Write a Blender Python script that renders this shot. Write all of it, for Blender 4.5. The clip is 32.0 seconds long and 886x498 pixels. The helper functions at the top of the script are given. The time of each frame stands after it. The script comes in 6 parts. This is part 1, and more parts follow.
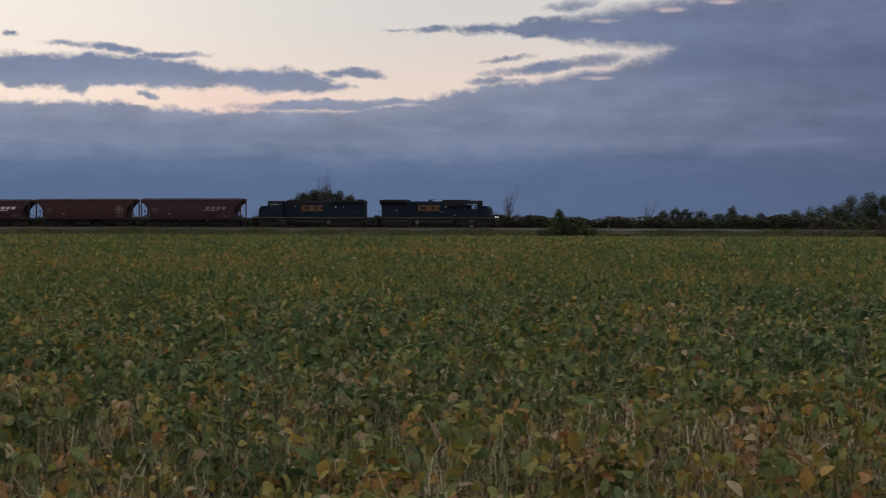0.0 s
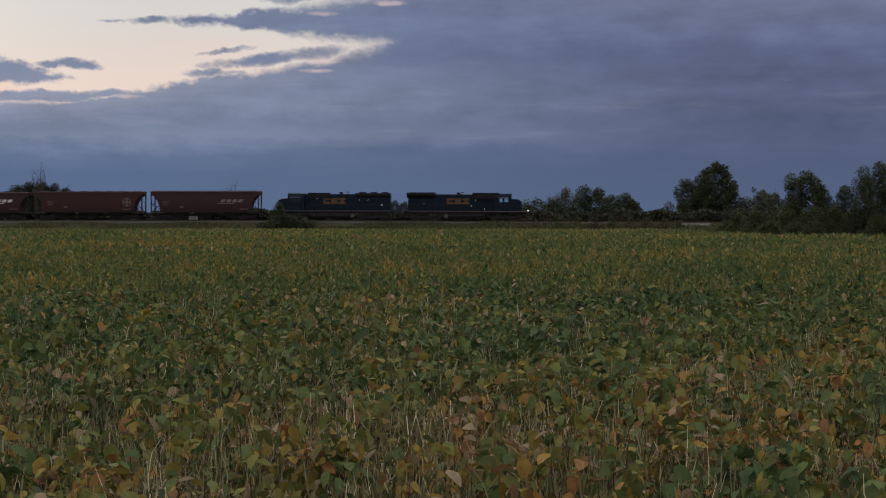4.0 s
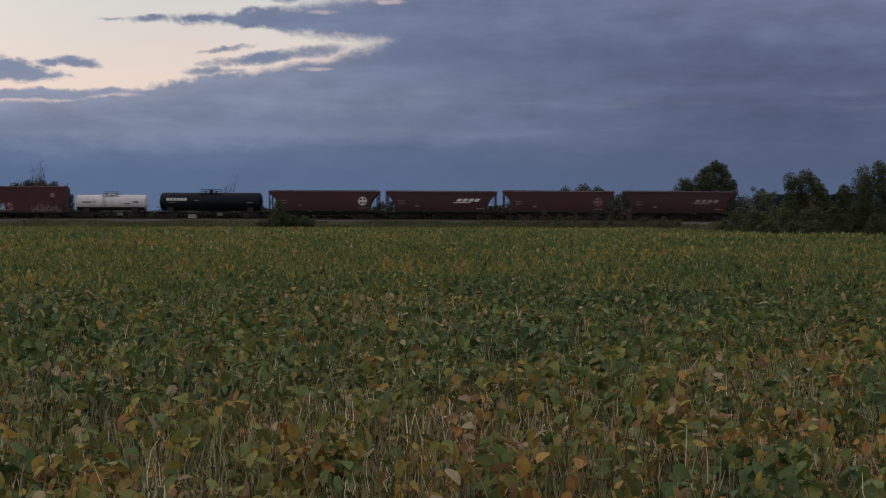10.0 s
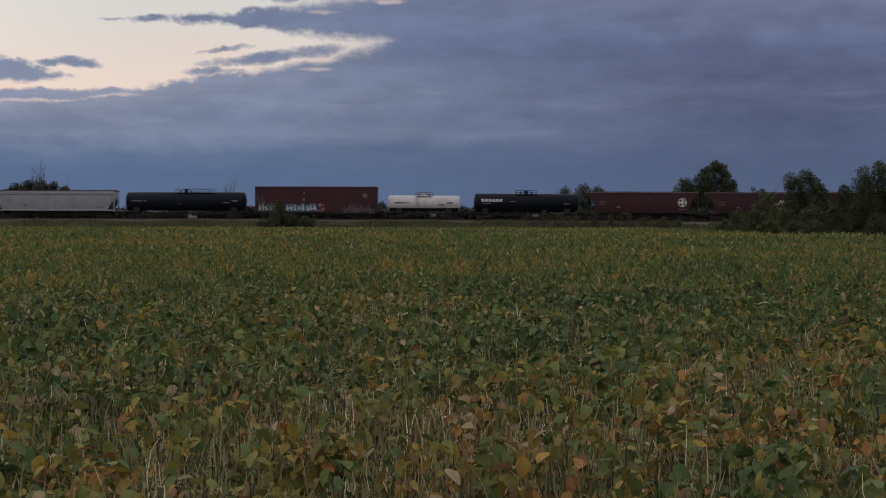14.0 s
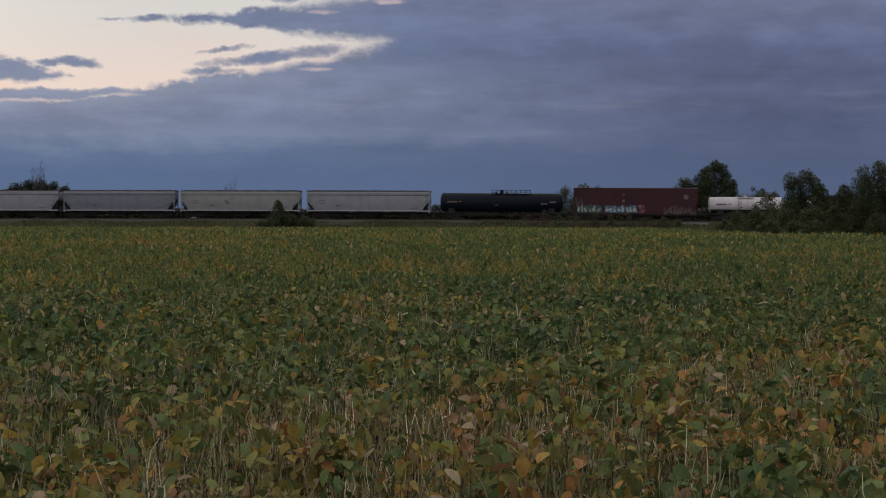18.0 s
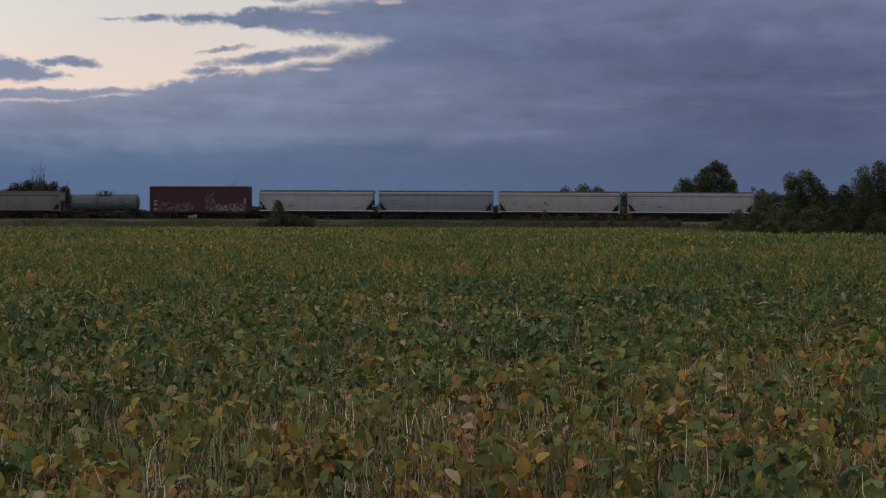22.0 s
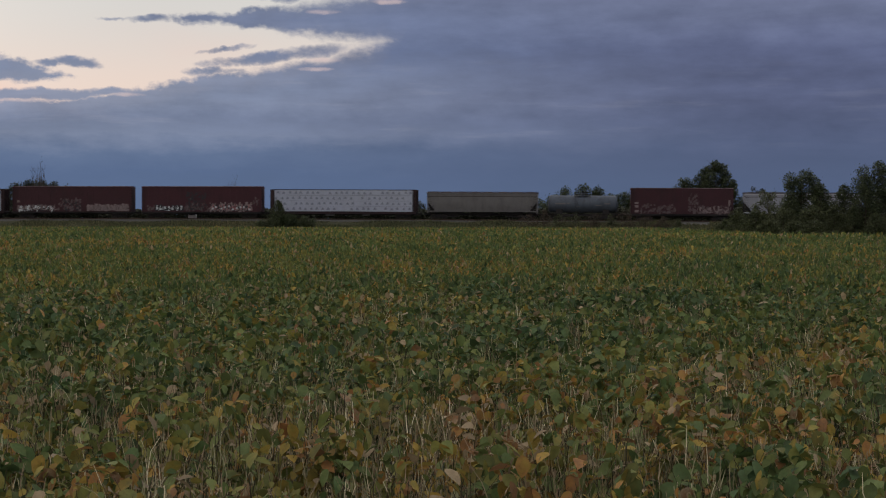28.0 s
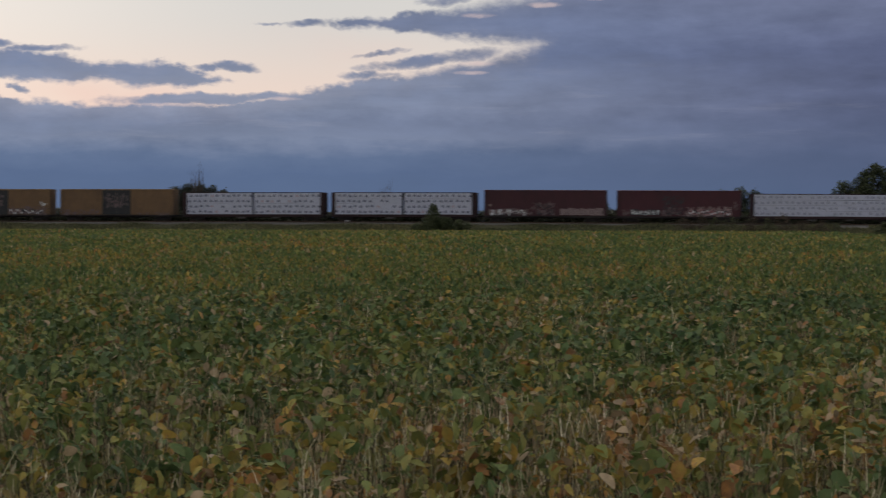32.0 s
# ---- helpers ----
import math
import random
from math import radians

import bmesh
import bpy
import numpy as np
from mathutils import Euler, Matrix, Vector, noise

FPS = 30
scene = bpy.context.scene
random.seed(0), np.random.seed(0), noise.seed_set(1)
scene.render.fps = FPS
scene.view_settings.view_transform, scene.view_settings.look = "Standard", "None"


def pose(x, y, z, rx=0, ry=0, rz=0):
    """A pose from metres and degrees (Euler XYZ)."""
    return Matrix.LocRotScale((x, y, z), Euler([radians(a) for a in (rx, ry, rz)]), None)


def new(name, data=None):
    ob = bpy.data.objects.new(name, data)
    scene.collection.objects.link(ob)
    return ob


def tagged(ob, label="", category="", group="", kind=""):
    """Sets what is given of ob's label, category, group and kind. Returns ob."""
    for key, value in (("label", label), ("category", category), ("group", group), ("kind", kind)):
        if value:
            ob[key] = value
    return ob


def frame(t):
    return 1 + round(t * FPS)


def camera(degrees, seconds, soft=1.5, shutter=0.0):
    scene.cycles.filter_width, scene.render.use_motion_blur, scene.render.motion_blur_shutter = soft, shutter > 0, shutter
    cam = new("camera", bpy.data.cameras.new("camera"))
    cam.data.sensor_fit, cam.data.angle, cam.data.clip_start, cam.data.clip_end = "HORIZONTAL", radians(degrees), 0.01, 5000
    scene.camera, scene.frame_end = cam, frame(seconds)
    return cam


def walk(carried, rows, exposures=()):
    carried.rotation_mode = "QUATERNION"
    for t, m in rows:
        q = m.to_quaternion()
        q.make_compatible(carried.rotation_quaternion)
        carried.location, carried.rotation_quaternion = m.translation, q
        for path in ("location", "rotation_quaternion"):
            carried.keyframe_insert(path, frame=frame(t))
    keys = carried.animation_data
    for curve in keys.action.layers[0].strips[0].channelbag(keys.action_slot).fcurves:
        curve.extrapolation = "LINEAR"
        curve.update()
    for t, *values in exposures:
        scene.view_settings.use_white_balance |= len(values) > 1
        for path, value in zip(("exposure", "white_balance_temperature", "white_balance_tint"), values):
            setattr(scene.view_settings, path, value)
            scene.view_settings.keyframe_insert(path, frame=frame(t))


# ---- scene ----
# ---- camera and its walk ----
cam = camera(25.24, 32.0, soft=1.12, shutter=0.5)
EYE = 1.95
# time, turn to the left, tilt upwards, lean
PAN = [(0.0, 8.12, 0.243, -0.06), (0.5, 6.553, 0.205, -0.02), (1.0, 5.22, 0.178, 0.03), (1.5, 4.03, 0.149, 0.06), (2.0, 3.12, 0.122, 0.08), (2.5, 2.125, 0.102, 0.08),
       (3.0, 1.221, 0.083, 0.07), (3.5, 0.455, 0.06, 0.07), (4.0, 0.02, 0.039, 0.08), (4.5, -0.08, 0.008, 0.08), (5.2, -0.03, 0.0, 0.07), (6.5, -0.014, 0.0, 0.05),
       (7.5, 0.0, 0.0, 0.01), (8.5, 0.0, 0.0, 0.0), (29.5, 0.0, 0.0, 0.0), (30.0, 0.095, -0.005, -0.01), (30.5, 0.582, 0.008, -0.03), (31.0, 1.378, 0.02, -0.03),
       (31.5, 2.743, 0.051, -0.03), (32.0, 4.476, 0.086, -0.03)]
TILT, LEAN = -0.82, -0.1
walk(cam, [(t, pose(0, 0, EYE, 90 + TILT + up, LEAN + lean, turn)) for t, turn, up, lean in PAN])

# ---- the plan ----
# The railway runs across the view; s is measured along it, v across it (negative towards the camera).
BETA = 4.26
DIST = 330.2
RAIL_Z = 2.3
CB, SB = math.cos(radians(BETA)), math.sin(radians(BETA))
TRAIN_V, TRAIN_A = 13.286, 0.0125


def rail_xy(s, v=0.0):
    return s * CB + v * SB, DIST - s * SB + v * CB


def slope(s):
    """The track falls a little towards the trees: height to add at s."""
    q = 0.0 if s < -45 else (s + 45) ** 2 / 80 if s < -5 else s + 25 if s < 60 else 85 + 20 * (1 - math.exp(-(s - 60) / 20))
    return -0.0040 * q


def run(t):
    """How far the train has come at t, from its place at 16 s."""
    return TRAIN_V * (t - 16) + 0.5 * TRAIN_A * (t - 16) ** 2


# ---- node helpers ----
class Nodes:
    def __init__(self, tree):
        self.t = tree

    def add(self, kind):
        return self.t.nodes.new(kind)

    def put(self, sock, v):
        if isinstance(v, bpy.types.NodeSocket):
            self.t.links.new(v, sock)
        elif v is not None:
            sock.default_value = v

    def m(self, op, a, b=None, c=None, clamp=False):
        n = self.add("ShaderNodeMath")
        n.operation, n.use_clamp = op, clamp
        for s, v in zip(n.inputs, (a, b, c)):
            self.put(s, v)
        return n.outputs[0]

    def smooth(self, x, lo, hi):
        n = self.add("ShaderNodeMapRange")
        n.interpolation_type = "SMOOTHSTEP"
        self.put(n.inputs[0], x), self.put(n.inputs[1], lo), self.put(n.inputs[2], hi)
        return n.outputs[0]

    def mix(self, f, a, b, kind="MIX"):
        n = self.add("ShaderNodeMix")
        n.data_type, n.blend_type = "RGBA", kind
        self.put(n.inputs[0], f), self.put(n.inputs[6], a), self.put(n.inputs[7], b)
        return n.outputs[2]

    def noise(self, vec, scale=1.0, detail=4.0, rough=0.55, dims="3D", distort=0.0):
        n = self.add("ShaderNodeTexNoise")
        n.noise_dimensions = dims
        self.put(n.inputs["Vector"], vec)
        n.inputs["Scale"].default_value, n.inputs["Detail"].default_value = scale, detail
        n.inputs["Roughness"].default_value, n.inputs["Distortion"].default_value = rough, distort
        return n.outputs["Fac"]

    def ramp(self, f, stops, ease="LINEAR"):
        n = self.add("ShaderNodeValToRGB")
        n.color_ramp.interpolation = ease
        e = n.color_ramp.elements
        while len(e) < len(stops):
            e.new(0.5)
        for el, (p, c) in zip(e, stops):
            el.position, el.color = p, (*c, 1) if not isinstance(c, float) else (c, c, c, 1)
        self.put(n.inputs[0], f)
        return n.outputs[0]

    def xyz(self, x, y, z):
        n = self.add("ShaderNodeCombineXYZ")
        for s, v in zip(n.inputs, (x, y, z)):
            self.put(s, v)
        return n.outputs[0]


def srgb(r, g, b):
    f = lambda c: c / 12.92 if c <= 0.04045 else ((c + 0.055) / 1.055) ** 2.4
    return tuple(f(c / 255) for c in (r, g, b))


# ---- the sky after sunset: clear cream opening over a wide bank of grey-blue cloud ----
def make_sky():
    world = bpy.data.worlds.new("evening_sky")
    world.use_nodes = True
    scene.world = world
    w = Nodes(world.node_tree)
    world.node_tree.nodes.clear()
    co = w.add("ShaderNodeTexCoord").outputs["Generated"]
    sep = w.add("ShaderNodeSeparateXYZ")
    w.put(sep.inputs[0], co)
    dx, dy, dz = sep.outputs
    # azimuth and height, 3500 units to the radian
    az = w.m("MULTIPLY", w.m("ARCTAN2", dx, dy), 3500.0)
    el = w.m("MULTIPLY", w.m("ARCSINE", dz), 3500.0)
    flat = w.xyz(w.m("MULTIPLY", az, 1 / 200), w.m("MULTIPLY", el, 1 / 70), 0.0)
    fine = w.xyz(w.m("MULTIPLY", az, 1 / 52), w.m("MULTIPLY", el, 1 / 26), 3.7)
    n_big = w.noise(flat, 1.0, 5.0, 0.55)
    n_fine = w.noise(fine, 1.0, 7.0, 0.66)
    n_tiny = w.noise(w.xyz(w.m("MULTIPLY", az, 1 / 20), w.m("MULTIPLY", el, 1 / 13), 7.1), 1.0, 4.0, 0.62)
    edge = w.m("ADD", w.m("MULTIPLY", w.m("SUBTRACT", n_tiny, 0.5), 24.0), w.m("MULTIPLY", w.m("SUBTRACT", n_fine, 0.5), 40.0))
    # the outlines wander a little from their plain shapes
    true_az, true_el = az, el
    sway = w.noise(w.xyz(w.m("MULTIPLY", az, 1 / 70), w.m("MULTIPLY", el, 1 / 40), 31.0), 1.0, 3.0, 0.6)
    heave = w.noise(w.xyz(w.m("MULTIPLY", az, 1 / 60), w.m("MULTIPLY", el, 1 / 60), 47.0), 1.0, 4.0, 0.65)
    az = w.m("ADD", az, w.m("MULTIPLY", w.m("SUBTRACT", sway, 0.5), 70.0))
    el = w.m("ADD", el, w.m("MULTIPLY", w.m("SUBTRACT", heave, 0.5), 26.0))

    def curve(points):
        """Height as a function of azimuth, for az from -1400 to 1000."""
        x = w.m("MULTIPLY_ADD", az, 1 / 2400, 1400 / 2400, clamp=True)
        r = w.ramp(x, [((a + 1400) / 2400, h / 500) for a, h in points], "LINEAR")
        return w.m("MULTIPLY", r, 500.0)

    # the wide bank, the second bank above its opening and the long cloud in the west
    low = w.m("SUBTRACT", curve([(-1400, 217.0), (-1267, 219.0), (-1170, 220.0), (-1075, 222.0), (-1027, 213.0), (-878, 208.0), (-829, 208.0), (-740, 209.0), (-662, 210.0), (-600, 214.0), (-560, 222.0),
                                 (-530, 230.0), (-482, 241.0), (-433, 252.0), (-383, 260.0), (-333, 264.0), (-283, 273.0), (-250, 277.0), (-194, 288.0), (-164, 297.0), (-134, 309.0), (-100, 322.0),
                                 (-40, 400.0), (1000, 480.0)]), el)
    up_lo = curve([(-1400, 480.0), (-560, 480.0), (-490, 354.0), (-433, 343.0), (-383, 342.0), (-333, 334.0), (-283, 330.0), (-233, 326.0), (-184, 320.0), (-134, 316.0), (-84, 300.0), (1000, 240.0)])
    up_hi = curve([(-1400, 200.0), (-560, 300.0), (-490, 356.0), (-463, 360.0), (-383, 363.0), (-353, 370.0), (-283, 377.0), (-230, 380.0), (-150, 394.0), (-91, 406.0), (0, 420.0), (1000, 500.0)])
    high_bank = w.m("MINIMUM", w.m("SUBTRACT", up_hi, el), w.m("SUBTRACT", el, up_lo))
    west_hi = curve([(-1400, 300.0), (-1267, 301.0), (-1140, 299.0), (-1115, 306.0), (-1010, 301.0), (-940, 291.0), (-900, 281.0), (-830, 280.0), (-760, 282.0), (-720, 275.0), (-685, 260.0), (-635, 250.0), (-600, 200.0), (1000, 200.0)])
    west_lo = curve([(-1400, 246.0), (-1267, 246.0), (-1210, 243.0), (-1165, 244.0), (-1150, 236.0), (-1128, 236.0), (-1108, 247.0), (-1020, 247.0), (-880, 248.0), (-815, 240.0), (-720, 240.0), (-680, 246.0), (-635, 249.0),
                     (-600, 300.0), (1000, 300.0)])
    west_bank = w.m("MINIMUM", w.m("SUBTRACT", west_hi, el), w.m("SUBTRACT", el, west_lo))
    d = w.m("MAXIMUM", w.m("MAXIMUM", low, high_bank), west_bank)
    banks = w.m("ADD", d, w.m("MULTIPLY", edge, 0.62))
    d = -100.0
    # single streaks: azimuth, height, half length, half thickness, slope
    for cx, cy, a, b, k in ((-1070, 315, 55, 8, -0.10), (-1155, 319, 42, 5, 0.0), (-980, 301, 66, 6, 0.03), (-690, 273, 27, 6, 0.0), (-640, 275, 40, 9, -0.08), (-1250, 335, 15, 5, -0.1),
                            (-1010, 232, 17, 6, -0.3), (-715, 216, 150, 11, 0.03), (-592, 221, 80, 7, 0.03), (-290, 288, 118, 10, 0.12), (-222, 300, 52, 9, 0.10), (-390, 298, 38, 4, 0.15),
                            (-410, 261, 46, 6, 0.04), (-512, 351, 36, 6, 0.06), (-570, 350, 22, 2, 0.0), (-275, 394, 40, 8, 0.10)):
        ex = w.m("DIVIDE", w.m("SUBTRACT", az, float(cx)), float(a))
        ey = w.m("DIVIDE", w.m("SUBTRACT", w.m("SUBTRACT", el, float(cy)), w.m("MULTIPLY", w.m("SUBTRACT", az, float(cx)), k)), float(b))
        q = w.m("SUBTRACT", 1.0, w.m("ADD", w.m("MULTIPLY", ex, ex), w.m("MULTIPLY", ey, ey)))
        d = w.m("MAXIMUM", d, w.m("MULTIPLY", w.m("MAXIMUM", q, -6.0), float(b)))
    az, el = true_az, true_el
    soft = w.m("ADD", w.m("MULTIPLY_ADD", n_big, 14.0, 1.0), w.m("MULTIPLY", w.smooth(az, -380.0, -80.0), 15.0))
    raw = w.m("MAXIMUM", banks, w.m("ADD", d, w.m("MULTIPLY", edge, 0.42)))
    cover = w.smooth(w.m("DIVIDE", raw, soft), -0.75, 0.95)
    # higher than the view the sky is a broken sheet of the same two kinds
    wide = w.noise(co, 2.2, 5.0, 0.55)
    above = w.smooth(wide, 0.46, 0.62)
    cover = w.m("ADD", w.m("MULTIPLY", cover, w.m("SUBTRACT", 1.0, w.smooth(el, 430.0, 700.0))), w.m("MULTIPLY", above, w.smooth(el, 430.0, 700.0)))

    high = w.smooth(el, 190.0, 390.0)
    clear = w.mix(high, (*srgb(236, 214, 201), 1), (*srgb(215, 212, 208), 1))
    west = w.m("SUBTRACT", 1.0, w.smooth(az, -1350.0, -450.0))
    clear = w.mix(west, clear, w.mix(high, (*srgb(250, 228, 212), 1), (*srgb(246, 236, 226), 1)))
    rosy = w.m("MULTIPLY", w.smooth(w.noise(flat, 0.55, 2.0), 0.5, 0.75), w.m("SUBTRACT", 1.0, high))
    clear = w.mix(w.m("MULTIPLY", rosy, 0.35), clear, (*srgb(240, 190, 175), 1))
    # cloud colour: blue haze near the horizon, greyer higher and to the north
    mottle = w.noise(w.xyz(w.m("MULTIPLY", az, 1 / 120), w.m("MULTIPLY", el, 1 / 48), 5.0), 1.0, 6.0, 0.6)
    level = w.m("DIVIDE", w.m("ADD", el, w.m("MULTIPLY", w.m("SUBTRACT", mottle, 0.5), 60.0)), 420.0, clamp=True)
    haze = w.ramp(level, [(0.0, srgb(90, 108, 138)), (0.2, srgb(90, 108, 141)), (0.28, srgb(98, 115, 146)), (0.36, srgb(124, 135, 160)), (0.42, srgb(121, 132, 158)), (0.50, srgb(129, 139, 163)),
                          (0.60, srgb(126, 137, 162)), (0.72, srgb(112, 126, 157)), (1.0, srgb(112, 123, 152))])
    north = w.smooth(az, -640.0, 640.0)
    haze = w.mix(north, haze, w.ramp(level, [(0.0, srgb(83, 99, 129)), (0.25, srgb(83, 95, 124)), (0.5, srgb(88, 96, 125)), (0.72, srgb(93, 101, 132)), (0.86, srgb(106, 114, 143)), (1.0, srgb(112, 119, 147))]))
    bands = w.noise(w.xyz(w.m("MULTIPLY", az, 1 / 420), w.m("MULTIPLY", el, 1 / 62), 9.0), 1.0, 5.0, 0.55, distort=0.4)
    shade = w.m("ADD", w.m("MULTIPLY", w.m("SUBTRACT", bands, 0.5), 0.62), w.m("MULTIPLY", w.m("SUBTRACT", mottle, 0.5), 0.55))
    shade = w.m("MULTIPLY", shade, w.m("MULTIPLY_ADD", w.smooth(el, 90.0, 190.0), 0.8, 0.2))
    gain = w.m("ADD", 1.0, shade)
    cloud = w.mix(1.0, haze, w.xyz(gain, gain, gain), "MULTIPLY")
    # thin cloud edges let the bright sky through
    thin = w.smooth(w.m("DIVIDE", raw, 46.0), 0.0, 1.0)
    cloud = w.mix(w.m("MULTIPLY", w.m("SUBTRACT", 1.0, thin), 0.06), cloud, clear)
    # pale lit wisps along the bank
    lit = w.noise(w.xyz(w.m("MULTIPLY", az, 1 / 210), w.m("MULTIPLY", el, 1 / 24), 21.0), 1.0, 5.0, 0.6)
    lit = w.m("MULTIPLY", w.smooth(lit, 0.54, 0.74), w.m("MULTIPLY", w.smooth(el, 110.0, 160.0), w.m("SUBTRACT", 1.0, w.smooth(el, 220.0, 320.0))))
    cloud = w.mix(w.m("MULTIPLY", lit, w.m("MULTIPLY_ADD", north, -0.16, 0.24)), cloud, (*srgb(160, 163, 180), 1))
    sky = w.mix(cover, clear, cloud)
    gap = -100.0
    for cx, cy, a, b in ((-735, 207, 75, 4), (-555, 219, 30, 4), (-215, 282, 36, 5), (-225, 266, 30, 4), (-212, 366, 32, 5), (-95, 385, 32, 6), (-5, 398, 40, 6)):
        ex = w.m("DIVIDE", w.m("SUBTRACT", az, float(cx)), float(a))
        ey = w.m("DIVIDE", w.m("SUBTRACT", el, float(cy)), float(b))
        q = w.m("SUBTRACT", 1.0, w.m("ADD", w.m("MULTIPLY", ex, ex), w.m("MULTIPLY", ey, ey)))
        gap = w.m("MAXIMUM", gap, w.m("MULTIPLY", w.m("MAXIMUM", q, -8.0), float(b)))
    gap = w.smooth(w.m("ADD", gap, w.m("MULTIPLY", edge, 0.34)), -1.0, 8.0)
    sky = w.mix(w.m("MULTIPLY", gap, 0.6), sky, (*srgb(228, 204, 198), 1))
    bg = w.add("ShaderNodeBackground")
    w.put(bg.inputs[0], sky)
    bg.inputs[1].default_value = SKY_STRENGTH
    out = w.add("ShaderNodeOutputWorld")
    w.put(out.inputs[0], bg.outputs[0])


SKY_STRENGTH = 1.0
make_sky()


# ---- materials ----
def finish(name, build, bump=0.0, bump_scale=40.0, coords="Object"):
    mat = bpy.data.materials.new(name)
    mat.use_nodes = True
    n = Nodes(mat.node_tree)
    mat.node_tree.nodes.clear()
    bsdf = n.add("ShaderNodeBsdfPrincipled")
    co = n.add("ShaderNodeTexCoord").outputs[coords]
    build(n, bsdf, co)
    if bump:
        b = n.add("ShaderNodeBump")
        b.inputs["Strength"].default_value = bump
        b.inputs["Distance"].default_value = 0.02
        n.put(b.inputs["Height"], n.noise(co, bump_scale, 4.0))
        n.put(bsdf.inputs["Normal"], b.outputs[0])
    out = n.add("ShaderNodeOutputMaterial")
    n.put(out.inputs[0], bsdf.outputs[0])
    return mat


def paint(name, colour, rough=0.6, dirt=(0.06, 0.05, 0.045), grime=0.45, streak=0.35, metal=0.0, bump=0.15, shine=0.3):
    """Weathered vehicle paint: patches, rain streaks and grime."""
    def build(n, bsdf, co):
        mp = n.add("ShaderNodeMapping")
        n.put(mp.inputs[0], co)
        mp.inputs["Scale"].default_value = (2.2, 2.2, 0.22)
        rain = n.noise(mp.outputs[0], 1.0, 5.0, 0.65)
        patch = n.noise(co, 0.55, 5.0, 0.6)
        grain = n.noise(co, 9.0, 3.0, 0.6)
        c = n.mix(n.m("MULTIPLY", n.smooth(patch, 0.35, 0.75), grime), (*colour, 1), (*dirt, 1))
        c = n.mix(n.m("MULTIPLY", n.smooth(rain, 0.48, 0.72), streak), c, (*dirt, 1))
        light = tuple(min(1, v * 1.35 + 0.002) for v in colour)
        c = n.mix(n.m("MULTIPLY", n.smooth(grain, 0.5, 0.75), 0.35), c, (*light, 1))
        n.put(bsdf.inputs["Base Color"], c)
        n.put(bsdf.inputs["Roughness"], n.m("MULTIPLY_ADD", patch, 0.3, rough - 0.12))
        bsdf.inputs["Metallic"].default_value = metal
        bsdf.inputs["Specular IOR Level"].default_value = shine
    return finish(name, build, bump, 6.0)


def plain(name, colour, rough=0.7, metal=0.0, glow=0.0):
    def build(n, bsdf, co):
        g = n.noise(co, 6.0, 4.0)
        n.put(bsdf.inputs["Base Color"], n.mix(n.smooth(g, 0.3, 0.75), (*(v * 0.8 for v in colour), 1), (*colour, 1)))
        bsdf.inputs["Roughness"].default_value, bsdf.inputs["Metallic"].default_value = rough, metal
        if glow:
            bsdf.inputs["Emission Color"].default_value = (1.0, 0.93, 0.8, 1)
            bsdf.inputs["Emission Strength"].default_value = glow
    return finish(name, build)


def clear_pane(name):
    def build(n, bsdf, co):
        bsdf.inputs["Base Color"].default_value = (0.85, 0.9, 0.9, 1)
        bsdf.inputs["Roughness"].default_value, bsdf.inputs["IOR"].default_value = 0.02, 1.05
        bsdf.inputs["Transmission Weight"].default_value = 1.0
    return finish(name, build)


